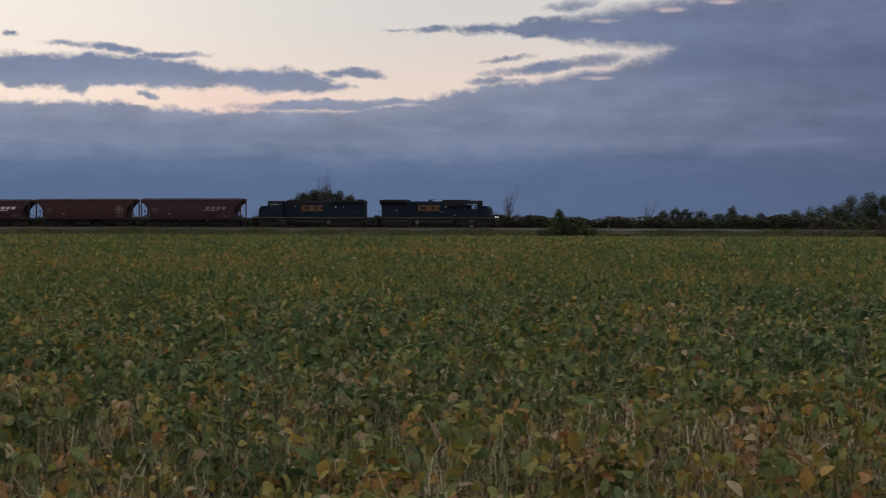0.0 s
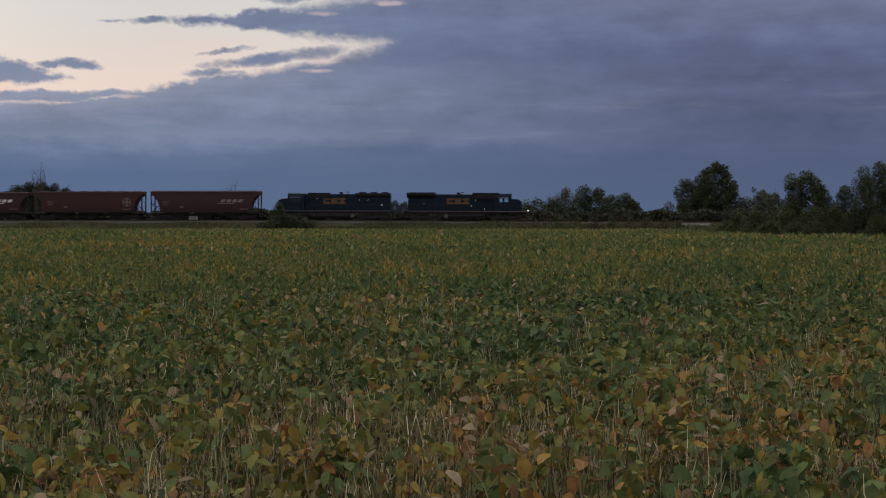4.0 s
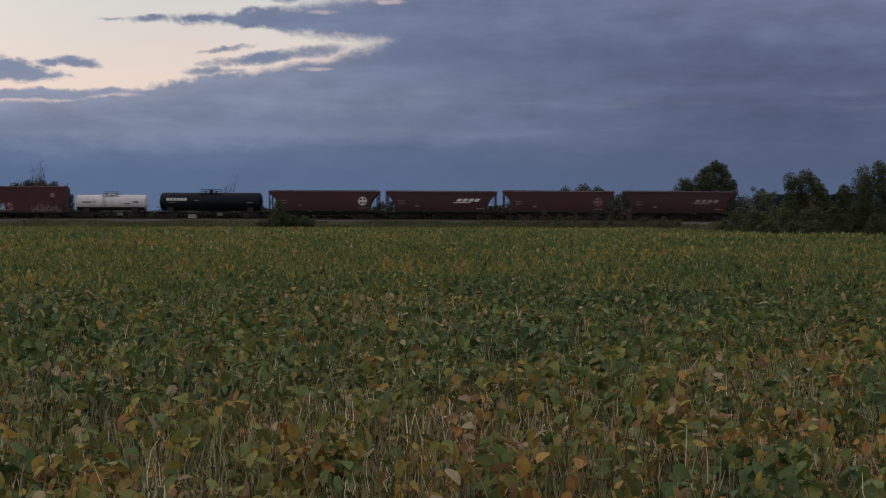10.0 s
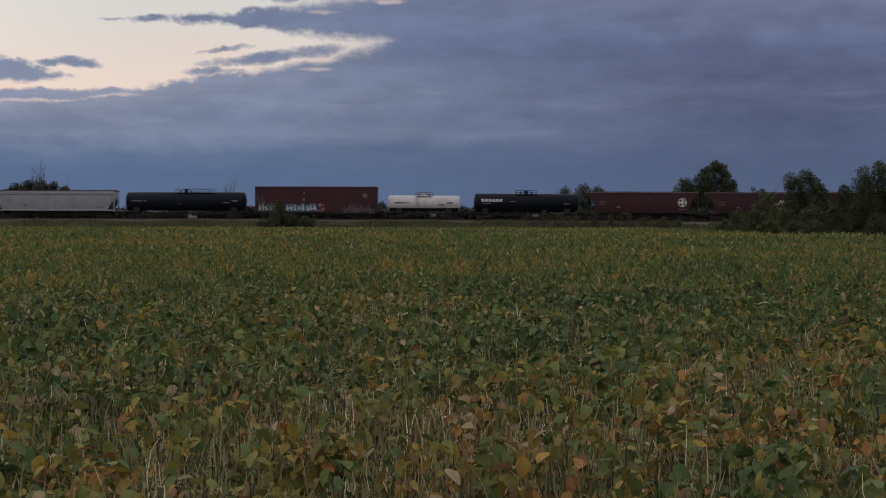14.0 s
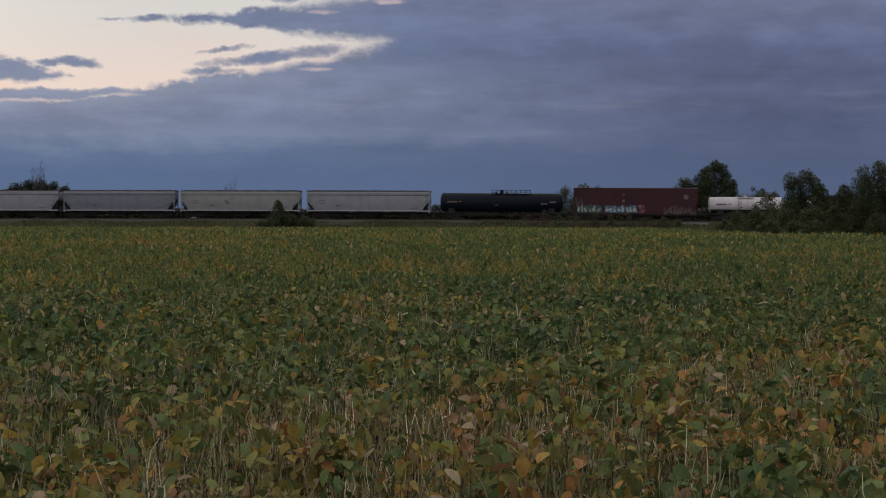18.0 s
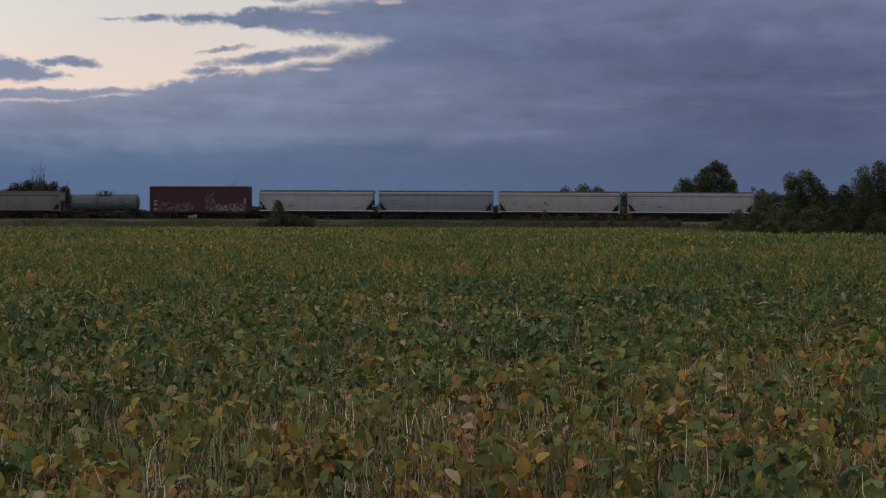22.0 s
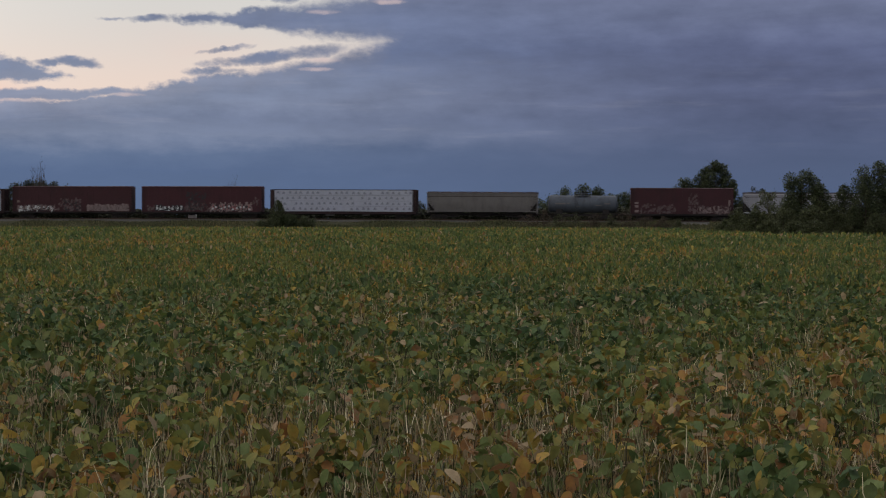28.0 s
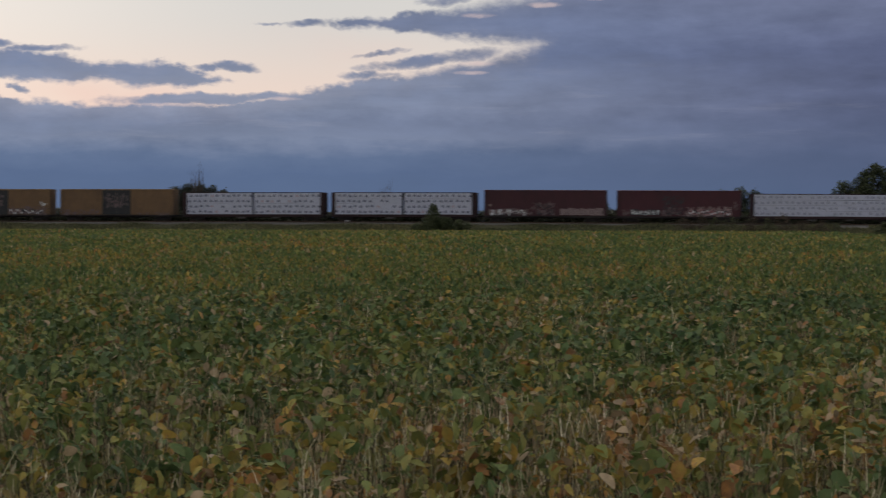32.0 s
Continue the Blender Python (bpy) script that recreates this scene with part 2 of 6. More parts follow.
def foliage(name, stops, patch_scale=0.25, patch=0.4, lucent=0.25, rough=0.6, ripe=False, spread=0.66):
    """Leaves: each piece takes its own tone, larger patches drift along the ramp; ripe: the tone is each leaf's own ripeness."""
    mat = bpy.data.materials.new(name)
    mat.use_nodes = True
    n = Nodes(mat.node_tree)
    mat.node_tree.nodes.clear()
    geo = n.add("ShaderNodeNewGeometry")
    if ripe:
        at = n.add("ShaderNodeAttribute")
        at.attribute_name = "ripeness"
        blotch = n.noise(geo.outputs["Position"], 22.0, 2.0)
        f = n.m("ADD", at.outputs["Fac"], n.m("MULTIPLY", n.m("SUBTRACT", blotch, 0.5), 0.22), clamp=True)
    else:
        big = n.noise(geo.outputs["Position"], patch_scale, 4.0, 0.6)
        small = n.noise(geo.outputs["Position"], patch_scale * 6, 3.0, 0.6)
        drift = n.m("ADD", n.m("MULTIPLY", n.m("SUBTRACT", big, 0.5), patch * 2.2), n.m("MULTIPLY", n.m("SUBTRACT", small, 0.5), patch * 1.3))
        f = n.m("ADD", n.m("MULTIPLY_ADD", geo.outputs["Random Per Island"], spread, 0.45 - spread / 2), drift, clamp=True)
    col = n.ramp(f, stops)
    vein = n.noise(geo.outputs["Position"], 26.0, 4.0, 0.65)
    tone = n.m("MULTIPLY_ADD", geo.outputs["Random Per Island"], 0.8, 0.62)
    tone = n.m("MULTIPLY", tone, n.m("MULTIPLY_ADD", vein, 0.8, 0.6))
    col = n.mix(1.0, col, n.xyz(tone, tone, tone), "MULTIPLY")
    spots = n.noise(geo.outputs["Position"], 55.0, 3.0)
    col = n.mix(n.m("MULTIPLY", n.smooth(spots, 0.5, 0.8), 0.35), col, (0.10, 0.06, 0.03, 1))
    bsdf = n.add("ShaderNodeBsdfPrincipled")
    n.put(bsdf.inputs["Base Color"], col)
    bsdf.inputs["Roughness"].default_value = rough
    bsdf.inputs["Specular IOR Level"].default_value = 0.3
    trans = n.add("ShaderNodeBsdfTranslucent")
    n.put(trans.inputs[0], col)
    mixed = n.add("ShaderNodeMixShader")
    mixed.inputs[0].default_value = lucent
    n.put(mixed.inputs[1], bsdf.outputs[0]), n.put(mixed.inputs[2], trans.outputs[0])
    out = n.add("ShaderNodeOutputMaterial")
    n.put(out.inputs[0], mixed.outputs[0])
    return mat


def earth(name, stops, scale=0.6, rough=0.95, bump=0.5, bump_scale=14.0):
    def build(n, bsdf, co):
        a = n.noise(co, scale, 6.0, 0.65)
        b = n.noise(co, scale * 11, 4.0, 0.6)
        n.put(bsdf.inputs["Base Color"], n.ramp(n.m("ADD", n.m("MULTIPLY", a, 0.6), n.m("MULTIPLY", b, 0.4)), stops))
        bsdf.inputs["Roughness"].default_value = rough
    return finish(name, build, bump, bump_scale)


SOY = [(0.0, (0.056, 0.098, 0.043)), (0.28, (0.091, 0.142, 0.049)), (0.50, (0.150, 0.186, 0.057)), (0.64, (0.235, 0.228, 0.062)), (0.76, (0.37, 0.258, 0.057)),
       (0.86, (0.37, 0.185, 0.064)), (0.94, (0.26, 0.145, 0.072)), (1.0, (0.36, 0.275, 0.165))]
M = {
    "soy": foliage("soybean_leaves", SOY, lucent=0.28, ripe=True),
    "soy_far": foliage("soybean_leaves_far", SOY, lucent=0.25, ripe=True),
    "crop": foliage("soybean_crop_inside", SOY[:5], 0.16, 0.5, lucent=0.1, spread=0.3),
    "stem": foliage("dry_soybean_stems", [(0.0, (0.045, 0.042, 0.022)), (0.32, (0.095, 0.085, 0.045)), (0.46, (0.34, 0.30, 0.175)), (0.62, (0.34, 0.24, 0.155)), (0.72, (0.14, 0.165, 0.07)), (0.84, (0.62, 0.55, 0.37)), (1.0, (0.85, 0.79, 0.63))], 0.4, 0.2, 0.1, spread=0.8),
    "soil": earth("field_soil", [(0.3, (0.022, 0.022, 0.012)), (0.5, (0.040, 0.038, 0.02)), (0.7, (0.07, 0.06, 0.035))], 0.35),
    "ground": earth("far_ground", [(0.3, (0.035, 0.045, 0.018)), (0.5, (0.06, 0.07, 0.028)), (0.7, (0.11, 0.095, 0.045))], 0.02),
    "grass": foliage("verge_grass", [(0.0, (0.052, 0.068, 0.035)), (0.4, (0.088, 0.102, 0.048)), (0.7, (0.145, 0.138, 0.070)), (1.0, (0.22, 0.18, 0.10))], 0.06, 0.3, 0.2, 0.8),
    "bank": earth("grassy_bank", [(0.3, (0.030, 0.038, 0.017)), (0.5, (0.055, 0.058, 0.026)), (0.7, (0.10, 0.085, 0.045))], 0.25),
    "ballast": earth("stone_ballast", [(0.3, (0.052, 0.050, 0.047)), (0.5, (0.092, 0.089, 0.084)), (0.7, (0.15, 0.143, 0.135))], 3.0, 0.95, 0.9, 18.0),
    "gravel": earth("pale_gravel", [(0.3, (0.10, 0.097, 0.09)), (0.5, (0.15, 0.145, 0.135)), (0.7, (0.20, 0.19, 0.175))], 1.5, 0.95, 0.6, 18.0),
    "rail": plain("rail_steel", (0.10, 0.07, 0.055), 0.5, 0.6),
    "tie": plain("old_timber", (0.07, 0.055, 0.045), 0.9),
    "leaf_tree": foliage("tree_leaves", [(0.0, (0.042, 0.058, 0.034)), (0.5, (0.066, 0.086, 0.042)), (0.85, (0.100, 0.118, 0.054)), (1.0, (0.14, 0.13, 0.065))], 0.3, 0.25, 0.25),
    "leaf_bush": foliage("bush_leaves", [(0.0, (0.056, 0.072, 0.038)), (0.5, (0.086, 0.104, 0.049)), (0.85, (0.120, 0.128, 0.062)), (1.0, (0.16, 0.14, 0.08))], 0.4, 0.3, 0.25),
    # darker than the other leaves: shade beneath the train put into the colour
    "leaf_brush": foliage("shaded_brush_leaves", [(0.0, (0.030, 0.038, 0.026)), (0.5, (0.048, 0.056, 0.034)), (1.0, (0.075, 0.075, 0.048))], 0.3, 0.25, 0.12),
    "leaf_dry": foliage("dry_scrub", [(0.0, (0.05, 0.042, 0.03)), (0.5, (0.085, 0.065, 0.045)), (1.0, (0.13, 0.085, 0.065))], 0.4, 0.3, 0.2),
    # greyer, bluer greens: haze of distance put into the leaf colour
    "leaf_far": foliage("hazy_distant_leaves", [(0.0, (0.045, 0.058, 0.045)), (0.6, (0.070, 0.082, 0.060)), (1.0, (0.105, 0.10, 0.07))], 0.1, 0.3, 0.2),
    "bark": plain("bark", (0.075, 0.06, 0.048), 0.9),
    "red": paint("oxide_red_paint", (0.054, 0.020, 0.027), 0.65, (0.032, 0.021, 0.022), 0.5, 0.3),
    "red_faded": paint("faded_oxide_red_paint", (0.064, 0.023, 0.028), 0.7, (0.038, 0.025, 0.025), 0.5, 0.4),
    "boxred": paint("boxcar_red_paint", (0.066, 0.020, 0.028), 0.65, (0.036, 0.021, 0.025), 0.45, 0.3),
    "boxbrown": paint("boxcar_brown_paint", (0.060, 0.021, 0.028), 0.7, (0.036, 0.023, 0.025), 0.5, 0.4),
    "grey": paint("pale_grey_paint", (0.325, 0.335, 0.385), 0.6, (0.195, 0.195, 0.22), 0.45, 0.3),
    "cream": paint("cream_grey_paint", (0.335, 0.335, 0.345), 0.6, (0.20, 0.195, 0.20), 0.45, 0.3),
    "bluegrey": paint("blue_grey_paint", (0.225, 0.247, 0.305), 0.6, (0.15, 0.16, 0.185), 0.5, 0.4),
    "trim": paint("pale_trim_paint", (0.47, 0.48, 0.53), 0.6, (0.33, 0.335, 0.36), 0.4, 0.3),
    "dullgrey": paint("dull_grey_paint", (0.175, 0.168, 0.168), 0.65, (0.09, 0.086, 0.086), 0.5, 0.5),
    "black": paint("tank_black_paint", (0.007, 0.010, 0.019), 0.5, (0.012, 0.014, 0.020), 0.35, 0.3, shine=0.14),
    "white": paint("tank_white_paint", (0.66, 0.63, 0.67), 0.5, (0.30, 0.27, 0.285), 0.3, 0.3),
    "steelgrey": paint("tank_steel_grey_paint", (0.090, 0.108, 0.138), 0.45, (0.040, 0.043, 0.052), 0.6, 0.5),
    "yellow": paint("ochre_yellow_paint", (0.160, 0.100, 0.054), 0.7, (0.080, 0.054, 0.040), 0.5, 0.45),
    "door_black": paint("door_black_paint", (0.022, 0.026, 0.030), 0.6, (0.05, 0.05, 0.05), 0.4, 0.3),
    "blue": paint("locomotive_blue_paint", (0.006, 0.015, 0.033), 0.65, (0.010, 0.012, 0.017), 0.45, 0.35, shine=0.18),
    "loco_roof": paint("locomotive_sooty_roof", (0.008, 0.011, 0.016), 0.75, (0.010, 0.010, 0.010), 0.5, 0.3),
    "gold": paint("faded_gold_lettering", (0.15, 0.080, 0.042), 0.65, (0.05, 0.033, 0.024), 0.4, 0.3, 0.0, 0.0),
    "stripe": paint("worn_sill_stripe", (0.30, 0.19, 0.12), 0.6, (0.12, 0.07, 0.05), 0.5, 0.4, 0.0, 0.0),
    "under": paint("underframe_grime", (0.026, 0.024, 0.025), 0.85, (0.044, 0.039, 0.037), 0.5, 0.4),
    "wheel": plain("wheel_steel", (0.055, 0.045, 0.04), 0.6, 0.5),
    "mark": plain("white_stencil_paint", (0.75, 0.73, 0.72), 0.7),
    "mark_dim": plain("dull_stencil_paint", (0.20, 0.15, 0.145), 0.75),
    "glass": plain("dark_cab_glass", (0.02, 0.025, 0.03), 0.08),
    "pane": clear_pane("window_pane"),
    "lamp": plain("headlight_glow", (0.9, 0.85, 0.75), 0.3, 0.0, 1.4),
    "lamp_small": plain("step_light_glow", (0.9, 0.88, 0.8), 0.4, 0.0, 0.8),
    "wrap": paint("white_lumber_wrap", (0.44, 0.47, 0.575), 0.5, (0.32, 0.34, 0.41), 0.35, 0.3, 0.0, 0.5),
    "wrap_mark": plain("printed_wrap_marks", (0.09, 0.10, 0.16), 0.6),
    "wrap_mark_faint": plain("faint_printed_marks", (0.25, 0.27, 0.35), 0.6),
    "wrap_mark_red": plain("printed_red_marks", (0.40, 0.30, 0.34), 0.6),
    "beam": paint("dark_bulkhead_paint", (0.034, 0.018, 0.021), 0.7, (0.022, 0.016, 0.018), 0.5, 0.3),
    "spray_white": plain("white_spray_paint", (0.62, 0.66, 0.68), 0.6),
    "spray_blue": plain("blue_spray_paint", (0.075, 0.16, 0.25), 0.6),
    "spray_green": plain("green_spray_paint", (0.045, 0.10, 0.085), 0.6),
    "spray_pink": plain("pink_spray_paint", (0.38, 0.15, 0.16), 0.6),
    "spray_dark": plain("dark_spray_paint", (0.025, 0.022, 0.03), 0.6),
    "patch_dim": plain("worn_paint_patch", (0.135, 0.098, 0.103), 0.75),
    "patch_pale": plain("pale_repaint_patch", (0.26, 0.20, 0.20), 0.7),
}


# ---- mesh helpers ----
def box(bm, x0, x1, y0, y1, z0, z1):
    v = [bm.verts.new((x, y, z)) for z in (z0, z1) for y in (y0, y1) for x in (x0, x1)]
    for f in ((0, 2, 3, 1), (4, 5, 7, 6), (0, 1, 5, 4), (2, 6, 7, 3), (0, 4, 6, 2), (1, 3, 7, 5)):
        bm.faces.new([v[i] for i in f])


def prism(bm, outline, y0, y1):
    """An outline in x and z, drawn out from y0 to y1."""
    a = [bm.verts.new((x, y0, z)) for x, z in outline]
    b = [bm.verts.new((x, y1, z)) for x, z in outline]
    n = len(a)
    bm.faces.new(a), bm.faces.new(b[::-1])
    for i in range(n):
        bm.faces.new((a[i], b[i], b[(i + 1) % n], a[(i + 1) % n]))


def loft(bm, rings, closed=True):
    """Skin over rings of points, capped at both ends."""
    vs = [[bm.verts.new(p) for p in r] for r in rings]
    n = len(vs[0])
    for a, b in zip(vs, vs[1:]):
        for i in range(n):
            bm.faces.new((a[i], a[(i + 1) % n], b[(i + 1) % n], b[i]))
    if closed:
        bm.faces.new(vs[0][::-1]), bm.faces.new(vs[-1])


def rod(bm, p, q, r, sides=6, r2=None):
    p, q = Vector(p), Vector(q)
    d = (q - p).normalized()
    a = d.orthogonal().normalized()
    b = d.cross(a)
    r2 = r if r2 is None else r2
    ring = lambda c, rad: [c + (a * math.cos(k) + b * math.sin(k)) * rad for k in (2 * math.pi * i / sides for i in range(sides))]
    loft(bm, [ring(p, r), ring(q, r2)])


def part(name, bm, material, parent, label=""):
    bmesh.ops.recalc_face_normals(bm, faces=bm.faces)
    me = bpy.data.meshes.new(name)
    bm.to_mesh(me), bm.free()
    me.materials.append(M[material])
    return hang(name, me, parent, label)


def hang(name, me, parent, label="", at=(0, 0, 0)):
    ob = new(name, me)
    ob.location = at
    if parent:
        ob.parent = parent
    if label:
        tagged(ob, label)
    return ob


def boxes(name, material, parent, *dims, label=""):
    bm = bmesh.new()
    for d in dims:
        box(bm, *d)
    return part(name, bm, material, parent, label)


def sheet(name, verts, faces, material, parent=None):
    me = bpy.data.meshes.new(name)
    me.from_pydata(verts, [], faces)
    me.materials.append(M[material])
    return hang(name, me, parent)


def grid_mesh(name, verts, quads, material, parent=None):
    """A mesh from arrays: verts n x 3, faces m x k."""
    verts, quads = np.asarray(verts, np.float32), np.asarray(quads, np.int32)
    me = bpy.data.meshes.new(name)
    me.vertices.add(len(verts)), me.vertices.foreach_set("co", verts.ravel())
    k = quads.shape[1]
    me.loops.add(quads.size), me.loops.foreach_set("vertex_index", quads.ravel())
    me.polygons.add(len(quads))
    me.polygons.foreach_set("loop_start", np.arange(0, quads.size, k, dtype=np.int32))
    me.polygons.foreach_set("loop_total", np.full(len(quads), k, np.int32))
    me.update(calc_edges=True)
    me.materials.append(M[material])
    return hang(name, me, parent)


# ---- ground, railway bank and track ----
def field_edge(x):
    """Where the crop ends: along the railway, and nearer where the trees stand."""
    return np.where(x < 33.0, 1.0, 0.0) * (DIST - 13.2 - x * SB / CB) + np.where(x < 33.0, 0.0, 1.0) * np.interp(x, [33, 36, 41, 80], [300, 226, 204, 190])


def in_field(x, y):
    """Crop before the railway bank, cut back in front of the trees."""
    bearing = x / y
    return y < np.where(bearing < 0.109, DIST - 13.2 - x * SB / CB, np.interp(bearing, [0.109, 0.128, 0.147, 0.162, 0.19, 0.224, 0.262], [304, 250, 208, 190, 178, 172, 168]))


def make_ground():
    sheet("ground", [(-4500, -600, 0), (4500, -600, 0), (4500, 4800, 0), (-4500, 4800, 0)], [(0, 1, 2, 3)], "ground")
    tagged(bpy.data.objects["ground"], "flat farmland ground reaching to the horizon", "ground", kind="structure")
    # soil of the field, a little above the sheet
    a, b = rail_xy(-420, -13), rail_xy(330, -13)
    sheet("field_soil", [(-420, -3, 0.03), (330, -3, 0.03), (b[0], 185, 0.03), (36, 225, 0.03), (33, 314, 0.03), (a[0], a[1], 0.03)], [(0, 1, 2, 3, 4, 5)], "soil")
    tagged(bpy.data.objects["field_soil"], "dark soil of the soybean field", "soil", kind="structure")
    # bank: cross section (v, z), drawn along the track with small unevenness
    rng = random.Random(4)
    section = [(-12.5, 0.02), (-10.5, 0.25), (-8.0, 0.75), (-6.0, 1.25), (-4.4, 1.62), (-3.3, 1.72), (3.3, 1.72), (5.5, 1.3), (8.5, 0.5), (12.0, 0.02)]
    verts, faces = [], []
    n = len(section)
    steps = list(range(-640, 561, 4))
    for i, s in enumerate(steps):
        for v, z in section:
            w = 0.0 if abs(v) > 12 or abs(v) < 4 else rng.uniform(-0.10, 0.10)
            x, y = rail_xy(s + rng.uniform(-0.6, 0.6), v)
            verts.append((x, y, (z + w) * (1 + slope(s) / 2.3)))
        if i:
            for k in range(n - 1):
                o = (i - 1) * n + k
                faces.append((o, o + n, o + n + 1, o + 1))
    sheet("railway_bank", verts, faces, "bank")
    tagged(bpy.data.objects["railway_bank"], "low grassy railway embankment beyond the field", "embankment", kind="structure")
    # ballast
    section = [(-3.35, 1.73), (-2.1, 2.06), (-1.4, 2.10), (1.4, 2.10), (2.1, 2.06), (3.35, 1.73)]
    verts, faces = [], []
    n = len(section)
    steps = list(range(-640, 561, 2))
    for i, s in enumerate(steps):
        for v, z in section:
            x, y = rail_xy(s, v + rng.uniform(-0.08, 0.08))
            verts.append((x, y, z + slope(s) + rng.uniform(-0.03, 0.02)))
        if i:
            for k in range(n - 1):
                o = (i - 1) * n + k
                faces.append((o, o + n, o + n + 1, o + 1))
    sheet("ballast_bed", verts, faces, "ballast")
    tagged(bpy.data.objects["ballast_bed"], "grey crushed stone ballast under the rails", "ballast", kind="structure")
    for v in (-0.7525, 0.7525):
        bm = bmesh.new()
        prof = [(-0.07, 2.12), (0.07, 2.12), (0.015, 2.16), (0.015, 2.25), (0.036, 2.27), (0.036, 2.30), (-0.036, 2.30), (-0.036, 2.27), (-0.015, 2.25), (-0.015, 2.16)]
        loft(bm, [[(*rail_xy(s, v + a), z + slope(s)) for a, z in prof] for s in [-640] + list(range(-50, 121, 5)) + [560]])
        tagged(part("rail", bm, "rail", None), "rusty steel rail worn bright on top", "rail", "rails", "structure")
    # ties: those in view as pieces of the bed, the rest as one
    bm = bmesh.new()
    box(bm, -0.11, 0.11, -1.3, 1.3, -0.06, 0.02)
    me = bpy.data.meshes.new("tie")
    bm.to_mesh(me), bm.free()
    me.materials.append(M["tie"])
    bed = bpy.data.objects["ballast_bed"]
    for i in range(300):
        s = -100 + i * 0.54
        ob = hang("tie", me, bed, at=(*rail_xy(s), 2.10 + slope(s)))
        ob.rotation_euler = (0, 0, -radians(BETA))




# ---- soybean field ----
def leaf_cloud(name, pos, size, tilt, shape, material, rng, parent=None, way=None, ripe=None):
    """Leaves from arrays: pos n x 3, size n, tilt n (radians off level; with a way, the droop of the tip); shape: outline in leaf space (length, width, rise) with faces; way n: the bearing to which each leaf points; ripe n: how far it has turned."""
    n = len(pos)
    pts, faces = shape
    pts = np.array(pts, np.float32)
    if way is None:
        spin, lean = rng.uniform(0, 2 * np.pi, n), rng.uniform(0, 2 * np.pi, n)
        u = np.stack([np.cos(spin), np.sin(spin), np.zeros(n)], 1)
        w = np.stack([-np.sin(spin), np.cos(spin), np.zeros(n)], 1)
        up = np.tile([0.0, 0.0, 1.0], (n, 1))
        # turn the frame by tilt about a level axis
        ax = np.stack([np.cos(lean), np.sin(lean), np.zeros(n)], 1)
        c, s = np.cos(tilt)[:, None], np.sin(tilt)[:, None]
        rot = lambda a: a * c + np.cross(ax, a) * s + ax * (np.sum(ax * a, 1)[:, None]) * (1 - c)
        u, w, up = rot(u), rot(w), rot(up)
    else:
        # the tip hangs down by tilt, the blade rolls a little about its rib
        u = np.stack([np.cos(way) * np.cos(tilt), np.sin(way) * np.cos(tilt), -np.sin(tilt)], 1)
        w = np.stack([-np.sin(way), np.cos(way), np.zeros(n)], 1)
        up = np.cross(u, w)
        roll = rng.normal(0, 0.6, n)[:, None]
        w, up = w * np.cos(roll) + up * np.sin(roll), up * np.cos(roll) - w * np.sin(roll)
    v = pos[:, None, :] + size[:, None, None] * (pts[None, :, :1] * u[:, None] + pts[None, :, 1:2] * w[:, None] + pts[None, :, 2:3] * up[:, None])
    f = np.array(faces, np.int32)[None] + (np.arange(n, dtype=np.int32) * len(pts))[:, None, None]
    ob = grid_mesh(name, v.reshape(-1, 3), f.reshape(-1, f.shape[-1]), material, parent)
    if ripe is not None:
        at = ob.data.attributes.new("ripeness", "FLOAT", "POINT")
        at.data.foreach_set("value", np.repeat(ripe, len(pts)).astype(np.float32))
    return ob


OVATE = ([(-0.5, 0, 0), (-0.36, 0.24, 0.05), (-0.36, -0.24, 0.05), (-0.05, 0.36, 0.10), (-0.05, -0.36, 0.10), (0.32, 0.22, 0.03), (0.32, -0.22, 0.03), (0.0, 0, 0.0), (0.56, 0, -0.12)],
         [(0, 7, 1), (1, 7, 3), (3, 7, 5), (5, 7, 8), (0, 2, 7), (2, 4, 7), (4, 6, 7), (6, 8, 7)])
ROUND = ([(-0.5, 0, 0), (-0.15, 0.38, 0.07), (-0.15, -0.38, 0.07), (0.32, 0.24, 0.03), (0.32, -0.24, 0.03), (0.55, 0, -0.06)], [(0, 5, 3), (0, 3, 1), (0, 2, 4), (0, 4, 5)])
DIAMOND = ([(-0.5, 0, 0), (0.0, 0.36, 0.07), (0.0, -0.36, 0.07), (0.55, 0, -0.05)], [(0, 3, 1), (0, 2, 3)])


SLIM = ([(-0.5, 0, 0), (-0.05, 0.23, 0.06), (-0.05, -0.23, 0.06), (0.55, 0, -0.05)], [(0, 3, 1), (0, 2, 3)])


def patchy(x, y, cell, seed):
    """Soft random patches of about one cell across, from 0 to 1."""
    table = np.random.default_rng(seed).uniform(size=(128, 128))
    u, v = x / cell + 40.0, y / cell + 40.0
    i, j = np.floor(u).astype(int), np.floor(v).astype(int)
    fu, fv = u - i, v - j
    fu, fv = fu * fu * (3 - 2 * fu), fv * fv * (3 - 2 * fv)
    g = lambda a, b: table[a % 128, b % 128]
    return (g(i, j) * (1 - fu) + g(i + 1, j) * fu) * (1 - fv) + (g(i, j + 1) * (1 - fu) + g(i + 1, j + 1) * fu) * fv


